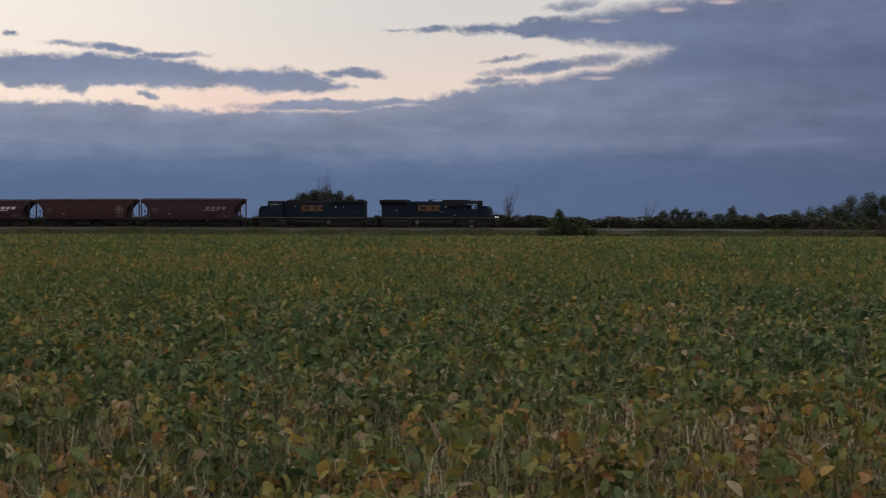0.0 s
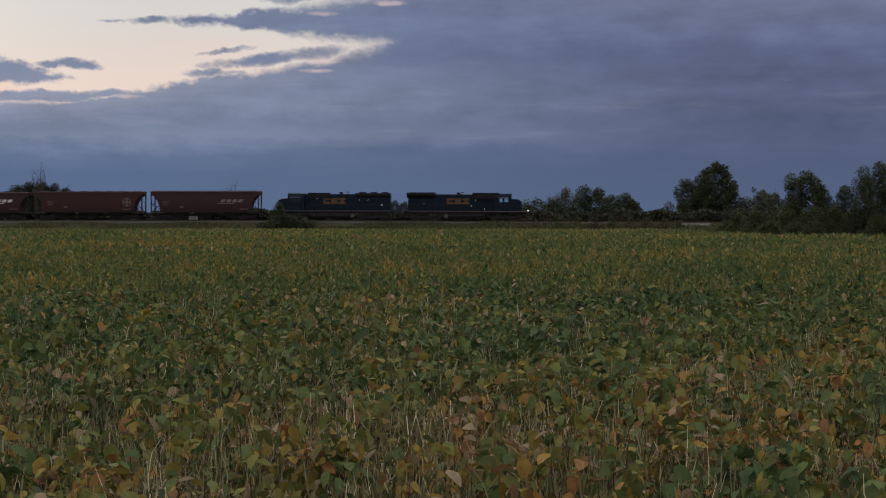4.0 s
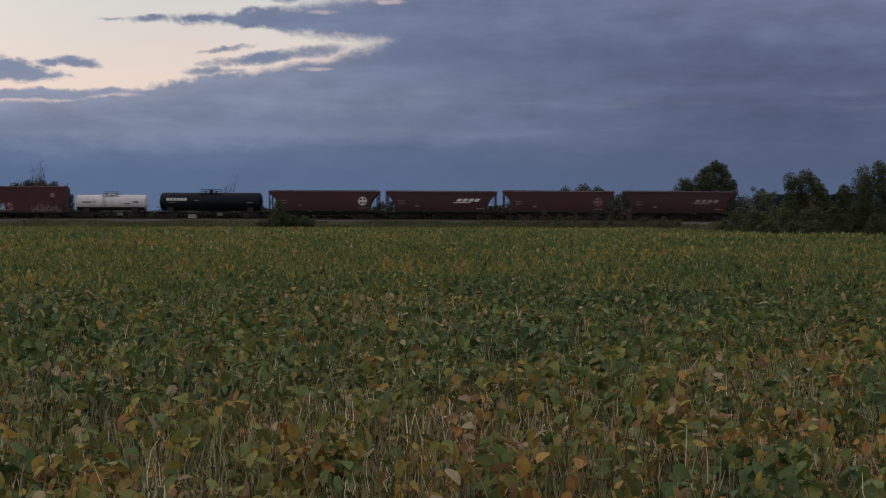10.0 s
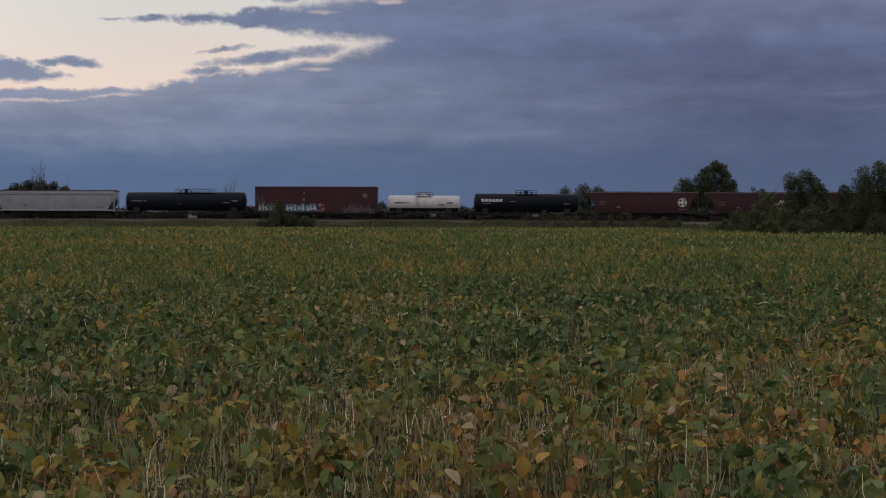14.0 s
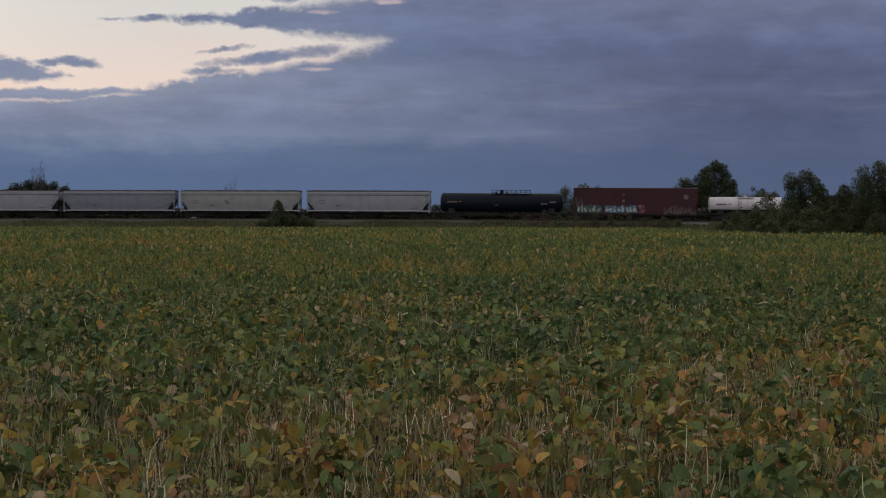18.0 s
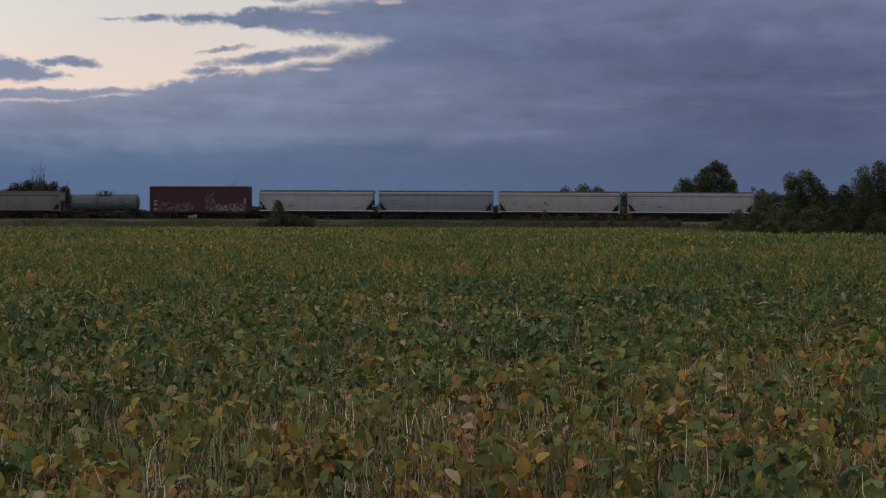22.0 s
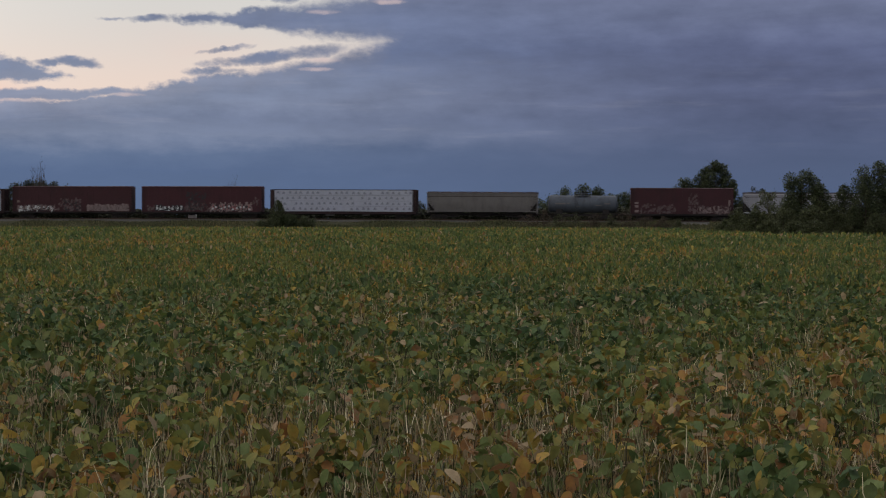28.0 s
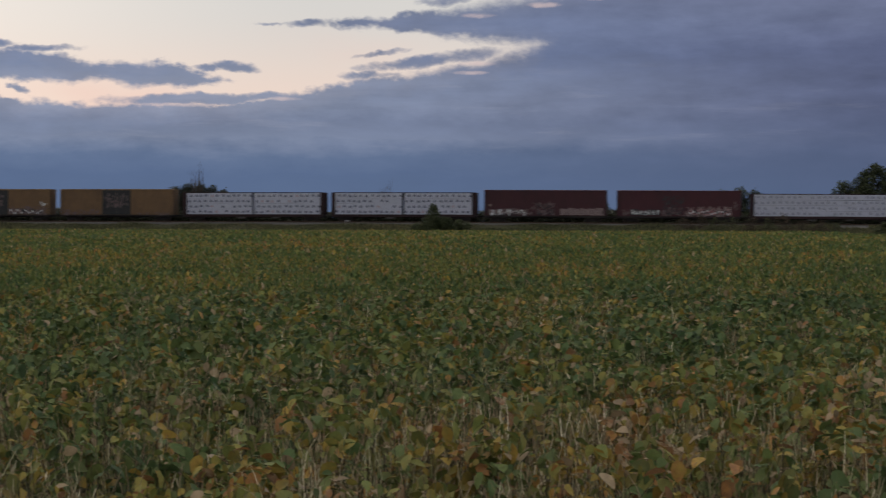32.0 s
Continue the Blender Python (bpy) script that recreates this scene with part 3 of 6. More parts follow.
# groups of plants that stand out: x, y, radius, taller by, riper by
CLUMPS = [(-4.8, 22.4, 0.8, 0.14, -0.26), (-1.0, 18.2, 0.7, 0.13, -0.28), (3.1, 28.7, 1.1, 0.11, -0.22), (0.5, 30.8, 0.7, 0.10, -0.22), (-2.3, 13.1, 0.4, 0.06, -0.26),
          (-0.25, 11.2, 0.30, -0.30, -0.25), (-0.60, 12.2, 0.14, 0.16, 0.16), (-1.6, 16.0, 0.5, 0.06, -0.16), (1.50, 9.3, 0.25, 0.08, -0.22), (1.0, 20.8, 0.7, 0.05, -0.16),
          (6.1, 46.0, 2.4, 0.08, -0.16), (-1.3, 9.0, 0.9, -0.02, 0.07), (0.3, 9.2, 0.6, -0.03, 0.06), (2.3, 11.4, 0.6, 0.0, 0.08), (3.6, 18.0, 0.9, 0.0, 0.10),
          (0.2, 48.0, 3.0, 0.0, 0.16), (-5.5, 42.0, 2.6, 0.0, 0.16), (-8.2, 38.0, 1.4, 0.0, 0.20), (0.6, 11.4, 0.5, -0.08, 0.12)]


def crop_state(x, y):
    """Height of the canopy, ripeness of the leaves and share of leaves dropped."""
    h = 0.755 + 0.17 * (patchy(x, y, 1.25, 1) - 0.5) + 0.10 * (patchy(x, y, 0.5, 2) - 0.5) + 0.08 * (patchy(x, y, 9.0, 3) - 0.5)
    far = np.clip((y - 30) / 60, 0, 1)
    ripe = 0.505 - 0.03 * far + 0.32 * (patchy(x, y, 0.9, 4) - 0.5) * (1 - 0.4 * far) + (0.16 + 0.18 * far) * (patchy(x, y * 0.6, 4.5, 5) - 0.5) + 0.22 * (patchy(x, y * 0.5, 16.0, 6) - 0.5) - 0.4 * (h - 0.755)
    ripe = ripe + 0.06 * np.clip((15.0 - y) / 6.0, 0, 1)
    for cx, cy, r, dh, dr in CLUMPS:
        k = np.exp(-((x - cx) ** 2 + ((y - cy) / 1.7) ** 2) / (r * r))
        h, ripe = h + dh * k, ripe + dr * k
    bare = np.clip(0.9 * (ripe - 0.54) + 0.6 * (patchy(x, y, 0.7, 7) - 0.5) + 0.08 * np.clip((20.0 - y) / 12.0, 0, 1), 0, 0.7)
    return h, ripe, bare


def make_field():
    rng = np.random.default_rng(7)
    a0, a1 = math.radians(-24.5), math.radians(16.5)

    def wedge(r0, r1, per_m2):
        area = (r1 * r1 - r0 * r0) / 2 * (a1 - a0)
        n = int(area * per_m2)
        r = np.sqrt(rng.uniform(r0 * r0, r1 * r1, n))
        a = rng.uniform(a0, a1, n)
        x, y = r * np.sin(a), r * np.cos(a)
        keep = in_field(x, y)
        return x[keep], y[keep]

    # reach, plants to the square metre, leaves on a plant, leaf length, leaf shape, material, half spread of a plant, depth of the layer
    zones = [(6.2, 16.0, 17.0, 42, 0.060, OVATE, "soy", 0.16, 0.50), (16.0, 34.0, 15.0, 26, 0.068, ROUND, "soy", 0.15, 0.42), (34.0, 70.0, 13.0, 19, 0.082, SLIM, "soy", 0.13, 0.36),
             (70.0, 140.0, 6.0, 8, 0.145, SLIM, "soy_far", 0.15, 0.32), (140.0, 345.0, 1.7, 3, 0.28, SLIM, "soy_far", 0.24, 0.24)]
    for r0, r1, dens, per, size, shape, mat, spread, deep in zones:
        px, py = wedge(r0, r1, dens)
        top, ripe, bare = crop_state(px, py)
        m = len(px)
        top = top + rng.normal(0, 0.045 if r1 < 20 else 0.06 if r1 < 40 else 0.095, m)
        ripe = ripe + rng.normal(0, 0.12 if r1 < 40 else 0.13, m)
        px, py, top, ripe, bare = (np.repeat(q, per) for q in (px, py, top, ripe, bare))
        keep = rng.uniform(size=len(px)) > bare
        px, py, top, ripe = px[keep], py[keep], top[keep], ripe[keep]
        n = len(px)
        way = rng.uniform(0, 2 * np.pi, n)
        down = rng.beta(0.9, 1.5, n)
        out = spread * np.sqrt(rng.uniform(0.0, 1.0, n)) * (0.45 + 0.75 * down)
        pos = np.stack([px + np.cos(way) * out, py + np.sin(way) * out, top - deep * down + rng.normal(0, 0.015, n)], 1)
        s = size * np.clip(rng.lognormal(0, 0.48, n), 0.3, 1.75)
        droop = np.clip(rng.normal(0.5 if r1 < 40 else 1.0, 0.6 if r1 < 40 else 0.4, n), -1.2, 1.5)
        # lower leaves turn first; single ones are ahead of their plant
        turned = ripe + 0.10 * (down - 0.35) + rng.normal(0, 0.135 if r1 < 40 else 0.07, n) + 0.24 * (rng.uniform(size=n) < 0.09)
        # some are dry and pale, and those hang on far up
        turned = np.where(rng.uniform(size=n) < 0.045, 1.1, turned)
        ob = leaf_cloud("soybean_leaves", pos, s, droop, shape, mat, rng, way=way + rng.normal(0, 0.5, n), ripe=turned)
        tagged(ob, "dense soybean leaves turning from green to yellow", "soybean plants", kind="stuff")
    # upright stems with leaf stalks at an angle, thickest where the leaves have dropped
    for r0, r1, dens, per, thick in ((6.2, 16.0, 34.0, 19, 1.05), (16.0, 34.0, 16.0, 14, 1.3), (34.0, 60.0, 5.0, 7, 1.9)):
        px, py = wedge(r0, r1, dens)
        top, ripe, bare = crop_state(px, py)
        keep = rng.uniform(size=len(px)) < 0.42 + 1.2 * bare
        px, py, top, ripe = (np.repeat(q[keep], per) for q in (px, py, top, ripe))
        n = len(px)
        main = rng.uniform(size=n) < 0.3
        way = rng.uniform(0, 2 * np.pi, n)
        lean = np.where(main, np.abs(rng.normal(0, 0.22, n)), np.abs(rng.normal(0.55, 0.38, n)))
        reach = np.where(main, rng.uniform(0.16, 0.40, n), rng.uniform(0.07, 0.22, n))
        low = np.where(main, top - reach - rng.uniform(-0.06, 0.08, n), top - rng.uniform(0.06, 0.42, n))
        base = np.stack([px + rng.normal(0, 0.06, n), py + rng.normal(0, 0.06, n), low], 1)
        tip = base + reach[:, None] * np.stack([np.cos(way) * np.sin(lean), np.sin(way) * np.sin(lean), np.cos(lean)], 1)
        mid = (base + tip) / 2 + rng.normal(0, 0.016, (n, 3))
        w = np.where(main, rng.uniform(0.0016, 0.0030, n), rng.uniform(0.0010, 0.0022, n))[:, None] * thick
        ang = rng.uniform(-0.6, 0.6, n)
        side = np.stack([np.cos(ang), np.sin(ang), np.zeros(n)], 1) * w
        v = np.stack([base - side, base + side, mid + side, mid - side, tip + side * 0.6, tip - side * 0.6], 1)
        f = np.array([(0, 1, 2, 3), (3, 2, 4, 5)], np.int32)[None] + (np.arange(n, dtype=np.int32) * 6)[:, None, None]
        ob = grid_mesh("soybean_stems", v.reshape(-1, 3), f.reshape(-1, 4), "stem")
        tagged(ob, "dry tan soybean stems among the leaves", "soybean stems", kind="stuff")
    # pods hanging among the stems
    x, y = wedge(6.2, 26.0, 90)
    top, ripe, bare = crop_state(x, y)
    keep = rng.uniform(size=len(x)) < 0.15 + 1.2 * bare
    x, y, top = x[keep], y[keep], top[keep]
    n = len(x)
    POD = ([(-0.5, 0, 0), (0.0, 0.11, 0.05), (0.0, -0.11, 0.05), (0.5, 0, -0.03)], [(0, 3, 1), (0, 2, 3)])
    ob = leaf_cloud("soybean_pods", np.stack([x, y, top + rng.uniform(-0.34, 0.0, n)], 1), 0.055 * rng.lognormal(0, 0.2, n), rng.uniform(0.8, 1.57, n), POD, "stem", rng, way=rng.uniform(0, 6.28, n))
    tagged(ob, "tan ripe soybean pods on the stems", "soybean pods", kind="stuff")
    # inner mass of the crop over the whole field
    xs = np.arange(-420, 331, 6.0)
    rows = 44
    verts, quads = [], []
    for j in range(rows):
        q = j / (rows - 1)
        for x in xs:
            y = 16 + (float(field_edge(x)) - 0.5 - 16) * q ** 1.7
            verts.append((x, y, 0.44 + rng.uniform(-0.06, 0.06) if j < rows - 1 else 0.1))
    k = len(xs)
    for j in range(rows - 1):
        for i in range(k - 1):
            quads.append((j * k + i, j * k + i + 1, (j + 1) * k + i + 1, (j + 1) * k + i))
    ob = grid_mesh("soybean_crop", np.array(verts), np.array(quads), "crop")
    tagged(ob, "closed soybean crop across the whole field", "soybean crop", kind="stuff")


def relay_cabinet():
    """A white signal cabinet on a pad behind the track."""
    x, y = place(340, 338), 338.5
    c = new("relay_cabinet")
    c.matrix_world = pose(x, y, 0.9, 0, 0, -BETA)
    tagged(c, "white metal railway signal cabinet on a concrete pad", "cabinet")
    boxes("pad", "ballast", c, (-1.0, 1.0, -0.7, 0.7, -0.6, 0.1))
    boxes("body", "mark", c, (-0.66, 0.66, -0.45, 0.45, 0.104, 2.35))
    for k in (-0.63, 0.02):
        d = boxes("door", "mark", c, (k, k + 0.61, -0.475, -0.453, 0.2, 2.25))
        boxes("handle", "under", d, (k + 0.08, k + 0.12, -0.50, -0.476, 1.1, 1.35))
    bm = bmesh.new()
    prism(bm, [(-0.85, 2.353), (0.85, 2.353), (0.80, 2.46), (-0.80, 2.46)], -0.55, 0.55)
    part("roof", bm, "grey", c)


def gravel_crossing():
    """A worn pale gravel track climbing the bank to the rails."""
    rng = random.Random(9)
    s0, s1 = 39.5, 43.6
    section = [(-5.3, 1.50), (-4.4, 1.70), (-3.9, 1.76), (-3.4, 1.82)]
    cols = [s0 + (s1 - s0) * i / 6 for i in range(7)]
    verts = [(*rail_xy(s + rng.uniform(-0.12, 0.12), v), (z + 0.04 + rng.uniform(-0.02, 0.02)) * (1 + slope(s) / 2.3)) for s in cols for v, z in section]
    n = len(section)
    faces = [(i * n + k, (i + 1) * n + k, (i + 1) * n + k + 1, i * n + k + 1) for i in range(6) for k in range(n - 1)]
    tagged(sheet("gravel_track", verts, faces, "gravel"), "pale worn gravel track crossing the railway bank", "track", kind="structure")


def blades(name, count, s_range, v_range, height, width, material, seed, base_z, label, category):
    """Upright grass or weed blades on the bank."""
    rng = np.random.default_rng(seed)
    s, v = rng.uniform(*s_range, count), rng.uniform(*v_range, count)
    keep = (s < 39.2) | (s > 43.9) | (v < -5.8)
    s, v = s[keep], v[keep]
    count = len(s)
    x, y = s * CB + v * SB, DIST - s * SB + v * CB
    z = np.interp(v, [-14, -12.5, -10.5, -8, -6, -4.4, -3.3], [0, 0.02, 0.25, 0.75, 1.25, 1.62, 1.72]) + base_z
    lump = 0.6 + 0.5 * np.sin(s * 0.37 + 2 * np.sin(s * 0.083)) * np.sin(v * 0.6 + s * 0.11)
    h = height * rng.uniform(0.5, 1.2, count) * np.clip(lump, 0.25, 1.3)
    w = width * rng.uniform(0.6, 1.4, count)
    lean = rng.normal(0, 0.35, (count, 2)) * h[:, None]
    b = np.stack([x, y, z], 1)
    t = b + np.concatenate([lean, h[:, None]], 1)
    ang = rng.uniform(-0.9, 0.9, count)
    side = np.stack([np.cos(ang), np.sin(ang), np.zeros(count)], 1) * w[:, None]
    vv = np.stack([b - side, b + side, t], 1)
    ob = grid_mesh(name, vv.reshape(-1, 3), np.arange(count * 3, dtype=np.int32).reshape(-1, 3), material)
    return tagged(ob, label, category, kind="stuff")


# ---- trees and bushes ----
def tree(name, x, y, z0, height, width, seed, leaf="leaf_tree", leaf_size=0.34, leaves=2200, base=0.25, cone=0.0, bare=0.0, label="", category="tree", group="", trunk=True, depth=None):
    """A tapered trunk with limbs, and a crown of small leaves in uneven clumps. base: where the crown begins, cone: 1 for a pointed crown, bare: share of limbs with no leaves."""
    rng = np.random.default_rng(seed)
    root = new(name)
    root.location = (x, y, z0)
    tagged(root, label, category, group)
    bm = bmesh.new()
    r0 = max(0.06, height * 0.016)
    depth = depth or width * 0.8
    segs = 5
    line = [Vector((rng.normal(0, 0.02 * height) * i / segs, rng.normal(0, 0.02 * height) * i / segs, height * 0.88 * i / segs)) for i in range(segs + 1)]
    for i in range(segs):
        rod(bm, line[i], line[i + 1], r0 * (1 - i / segs * 0.85), 6, r0 * (1 - (i + 1) / segs * 0.85))
    clumps = []
    nc = int(12 + 1.6 * height + 1.2 * width)
    for i in range(nc):
        q = (i + rng.uniform(0.1, 0.9)) / nc
        if cone:
            prof = (1 - q) ** 0.8 * 0.95 + 0.05
        elif base < 0.03:
            prof = (1 - q ** 3.5) ** 0.55 * 0.98 + 0.1
        else:
            prof = math.sqrt(max(0.12, 1 - ((q - 0.42) / 0.72) ** 2))
        prof *= rng.uniform(0.78, 1.12)
        rc = 0.5 * width * rng.uniform(0.22, 0.38) * (1 - (0.6 if cone else 0.25) * q)
        rc = min(rc, height * 0.24)
        a = i * 2.4 + rng.uniform(-0.6, 0.6)
        out = rng.uniform(0.02, 1.0) ** 0.4
        rx, ry = max(0.0, width / 2 * prof - rc), max(0.0, depth / 2 * prof - rc)
        zc = height * (base + (1.0 - base) * q ** (1.0 if cone else 0.85)) - rc * (0.85 if q > 0.4 else 0.3)
        tip = Vector((math.cos(a) * rx * out, math.sin(a) * ry * out, max(0.3, zc)))
        k0 = max(0.02, min(0.98, (tip.z / (height * 0.88)) - 0.16))
        k = min(segs - 1, int(k0 * segs))
        p = line[k].lerp(line[k + 1], k0 * segs - k)
        mid = p.lerp(tip, 0.5) + Vector((0, 0, 0.03 * height))
        rr = r0 * 0.38
        rod(bm, p, mid, rr, 5, rr * 0.65), rod(bm, mid, tip, rr * 0.65, 4, rr * 0.25)
        for _ in range(4 if bare > 0.2 else 2):
            e = tip + Vector(rng.normal(0, 0.7 * rc, 3)) + Vector((0, 0, rc * (0.9 if bare > 0.2 else 0.2)))
            e.z = abs(e.z)
            rod(bm, mid.lerp(tip, 0.6), e, rr * 0.35, 3, rr * 0.1)
        if rng.uniform() >= bare:
            clumps.append((tip, rc))
    part("trunk", bm, "bark", root)
    if clumps and leaves:
        share = np.array([c[1] ** 2 for c in clumps])
        share = share / share.sum() * leaves * 2.0
        pos = []
        for (c, rc), k in zip(clumps, share):
            k = int(k)
            o = rng.normal(0, 1, (k, 3))
            o /= np.linalg.norm(o, axis=1)[:, None]
            o *= (rng.uniform(0.05, 1, k) ** 0.42)[:, None] * rc * (1 + 0.12 * np.abs(rng.normal(0, 1, k)) ** 2 * (rng.uniform(size=k) < 0.25))[:, None]
            pos.append(np.array(c) + o)
        pos = np.concatenate(pos)
        pos = pos[pos[:, 2] > 0.05]
        n = len(pos)
        leaf_cloud("crown", pos, 0.62 * leaf_size * rng.lognormal(0, 0.3, n), rng.uniform(0, 1.5, n), DIAMOND, leaf, rng, root)
    return root


def bare_tree(x, y, height, width, seed, label, group):
    """A leafless tree: a forked trunk with upright limbs and thin twigs."""
    rng = random.Random(seed)
    root = new("bare_tree")
    root.location = (x, y, 0)
    tagged(root, label, "tree", group)
    bm = bmesh.new()
    fork = Vector((0, 0, height * 0.38))
    rod(bm, (0, 0, 0), fork, height * 0.02, 7, height * 0.014)
    part("trunk", bm, "bark", root)
    for i in range(4):
        bm = bmesh.new()
        a = i * 1.57 + rng.uniform(-0.4, 0.4)
        lean = Vector((math.cos(a), math.sin(a) * 0.6, 0)) * width * rng.uniform(0.18, 0.5)
        p, r = fork, height * 0.010
        tall = height * (0.62 if i == 0 else rng.uniform(0.34, 0.56))
        for k in range(1, 6):
            q = fork + lean * (k / 5) ** 0.7 + Vector((rng.uniform(-0.15, 0.15), rng.uniform(-0.15, 0.15), tall * k / 5))
            rod(bm, p, q, r, 5, r * 0.75)
            for _ in range(3):
                d = Vector((rng.uniform(-1, 1), rng.uniform(-1, 1), rng.uniform(0.5, 1.6))) * height * 0.06
                rod(bm, q, q + d, r * 0.4, 3, r * 0.18)
                for _ in range(3):
                    u = Vector((rng.uniform(-1, 1), rng.uniform(-1, 1), rng.uniform(0.3, 1.4))) * height * 0.035
                    rod(bm, q + d * rng.uniform(0.4, 1.0), q + d + u, r * 0.2, 3, r * 0.1)
            p, r = q, r * 0.75
        part("limb", bm, "bark", root)
    return root


def place(px, d):
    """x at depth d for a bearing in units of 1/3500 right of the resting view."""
    return (px - 784) * d / 3500.0


def make_trees():
    # stand on the field's edge, before the track
    g = "trees at the field's edge"
    L1 = "leafy dark green tree at the field's edge"
    L2 = "bushy green shrub at the field's edge"
    tree("tree", place(1418, 222), 222, 0, 7.8, 7.4, 1, "leaf_tree", 0.27, 10000, 0.06, label=L1, group=g)
    tree("tree", place(1560, 216), 216, 0, 8.9, 7.4, 2, "leaf_tree", 0.26, 9000, 0.04, label="tall dense dark green tree at the field's edge", group=g)
    tree("tree", place(1640, 216), 216, 0, 9.2, 7.5, 3, "leaf_tree", 0.28, 5000, 0.04, label=L1, group=g)
    tree("tree", place(1360, 228), 228, 0.1, 5.4, 4.6, 4, "leaf_bush", 0.22, 3000, 0.05, bare=0.3, label="thin half bare tree at the field's edge", group=g)
    tree("tree", place(1452, 220), 220, 0.1, 6.3, 3.4, 15, "leaf_tree", 0.24, 2600, 0.05, label=L1, group=g)
    tree("tree", place(1494, 219), 219, 0, 6.2, 4.8, 9, "leaf_tree", 0.24, 4200, 0.0, label=L1, group=g)
    tree("tree", place(1530, 214), 214, 0, 7.2, 4.8, 19, "leaf_tree", 0.24, 4200, 0.0, label=L1, group=g)
    for px, d, h, w, sd in ((1306, 232, 3.4, 4.4, 5), (1336, 226, 3.4, 4.6, 6), (1386, 218, 3.6, 5.0, 7), (1440, 216, 3.8, 5.0, 8), (1512, 214, 3.8, 4.6, 10),
                            (1550, 211, 3.0, 4.8, 11), (1600, 213, 4.0, 5.0, 12), (1440, 210, 2.2, 5.5, 13), (1284, 240, 2.4, 3.8, 14), (1400, 211, 2.0, 4.5, 16), (1360, 216, 2.2, 4.5, 17), (1476, 216, 3.9, 4.0, 18)):
        tree("shrub", place(px, d), d, 0, h, w, sd, "leaf_bush", 0.20, 3000, 0.0, label=L2, category="shrub", group="shrubs at the field's edge", depth=3.0)
    # the lone bush by the track
    tree("bush", place(492, 318), 318.5, 0.15, 5.2, 8.6, 21, "leaf_tree", 0.24, 7000, 0.0, cone=1.0, label="lone pointed green bush before the railway bank", category="bush")
    tree("bush", place(508, 317), 317.5, 0.1, 3.0, 13.0, 22, "leaf_tree", 0.22, 9000, 0.0, label="low spreading bush before the railway bank", category="bush", depth=3.0)
    # scrub on the slope before the track
    for i, (px, h, w, leaf) in enumerate(((935, 2.2, 4.0, "leaf_dry"), (962, 2.9, 4.2, "leaf_dry"), (990, 2.2, 4.0, "leaf_bush"), (1018, 2.5, 4.4, "leaf_bush"), (1050, 2.7, 4.6, "leaf_dry"),
                                          (1082, 2.3, 4.0, "leaf_bush"), (1108, 2.9, 4.0, "leaf_dry"), (1140, 2.0, 4.4, "leaf_dry"), (1172, 1.9, 4.2, "leaf_dry"), (1196, 1.4, 3.0, "leaf_bush"))):
        d = DIST - 9.5 - place(px, 320) * SB / CB + (i % 3) * 0.8
        tree("scrub_bush", place(px, d), d, 0.35, h + 0.6, w, 40 + i, leaf, 0.17, 900, 0.0, bare=0.35, label="thin brownish scrub on the railway bank", category="shrub", group="scrub on the bank")
    # behind the track
    B = "trees beyond the railway"
    tree("tree", place(1266, 352), 352, 0.3, 12.4, 8.6, 61, "leaf_tree", 0.38, 11000, 0.04, label="tall uneven green tree beyond the railway", group=B)
    tree("tree", place(1216, 356), 356, 0.3, 9.6, 8.4, 62, "leaf_tree", 0.36, 7000, 0.03, label="green tree beyond the railway", group=B)
    tree("tree", place(1240, 354), 354, 0.3, 10.0, 6.0, 76, "leaf_tree", 0.34, 4200, 0.03, label="green tree beyond the railway", group=B)
    tree("tree", place(1292, 350), 350, 0.3, 9.4, 6.0, 63, "leaf_tree", 0.34, 4200, 0.03, label="green tree beyond the railway", group=B)
    tree("tree", place(1320, 350), 350, 0.3, 6.4, 6.0, 74, "leaf_bush", 0.32, 2400, 0.03, label="green tree beyond the railway", group=B)
    tree("tree", place(1344, 352), 352, 0.3, 7.8, 5.6, 77, "leaf_far", 0.32, 3000, 0.03, label="pale green tree beyond the railway", group=B)
    tree("tree", place(1370, 350), 350, 0.3, 7.0, 5.0, 78, "leaf_far", 0.32, 2600, 0.03, label="pale green tree beyond the railway", group=B)
    for px, d, h, w, sd in ((945, 372, 6.4, 9, 64), (1000, 366, 8.2, 9, 65), (1033, 362, 8.6, 8, 66), (1058, 362, 8.2, 7, 67), (1104, 362, 7.2, 8, 68), (978, 360, 6.4, 8, 71), (1080, 358, 6.8, 7, 72), (1118, 360, 6.0, 6, 75)):
        tree("tree", place(px, d), d, 0.2, h, w, sd, "leaf_tree", 0.34, 4200, 0.0, label="rounded dark green tree beyond the railway", group=B)
    for px, d, h, w, sd in ((1150, 356, 4.0, 6, 69), (1178, 352, 3.8, 5, 70), (1128, 354, 3.6, 5, 73)):
        tree("shrub", place(px, d), d, 0.2, h, w, sd, "leaf_dry", 0.28, 1500, 0.0, bare=0.3, label="reddish brown shrub beyond the railway", category="shrub", group="shrubs beyond the railway")
    # leafy tree with a dead one rising out of it
    for px, h, w, sd in ((30, 10.2, 10.0, 81), (52, 10.8, 10.0, 85), (74, 10.8, 9.5, 90), (96, 10.5, 10.0, 86), (114, 9.5, 7.0, 87)):
        tree("tree", place(px, 430), 430, 0, h, w, sd, "leaf_far", 0.40, 7500, 0.0, label="broad green tree beyond the railway", group=B, depth=6)
    bare_tree(place(64, 422), 422, 13.8, 3.2, 82, "dead bare tree with upright limbs", B)
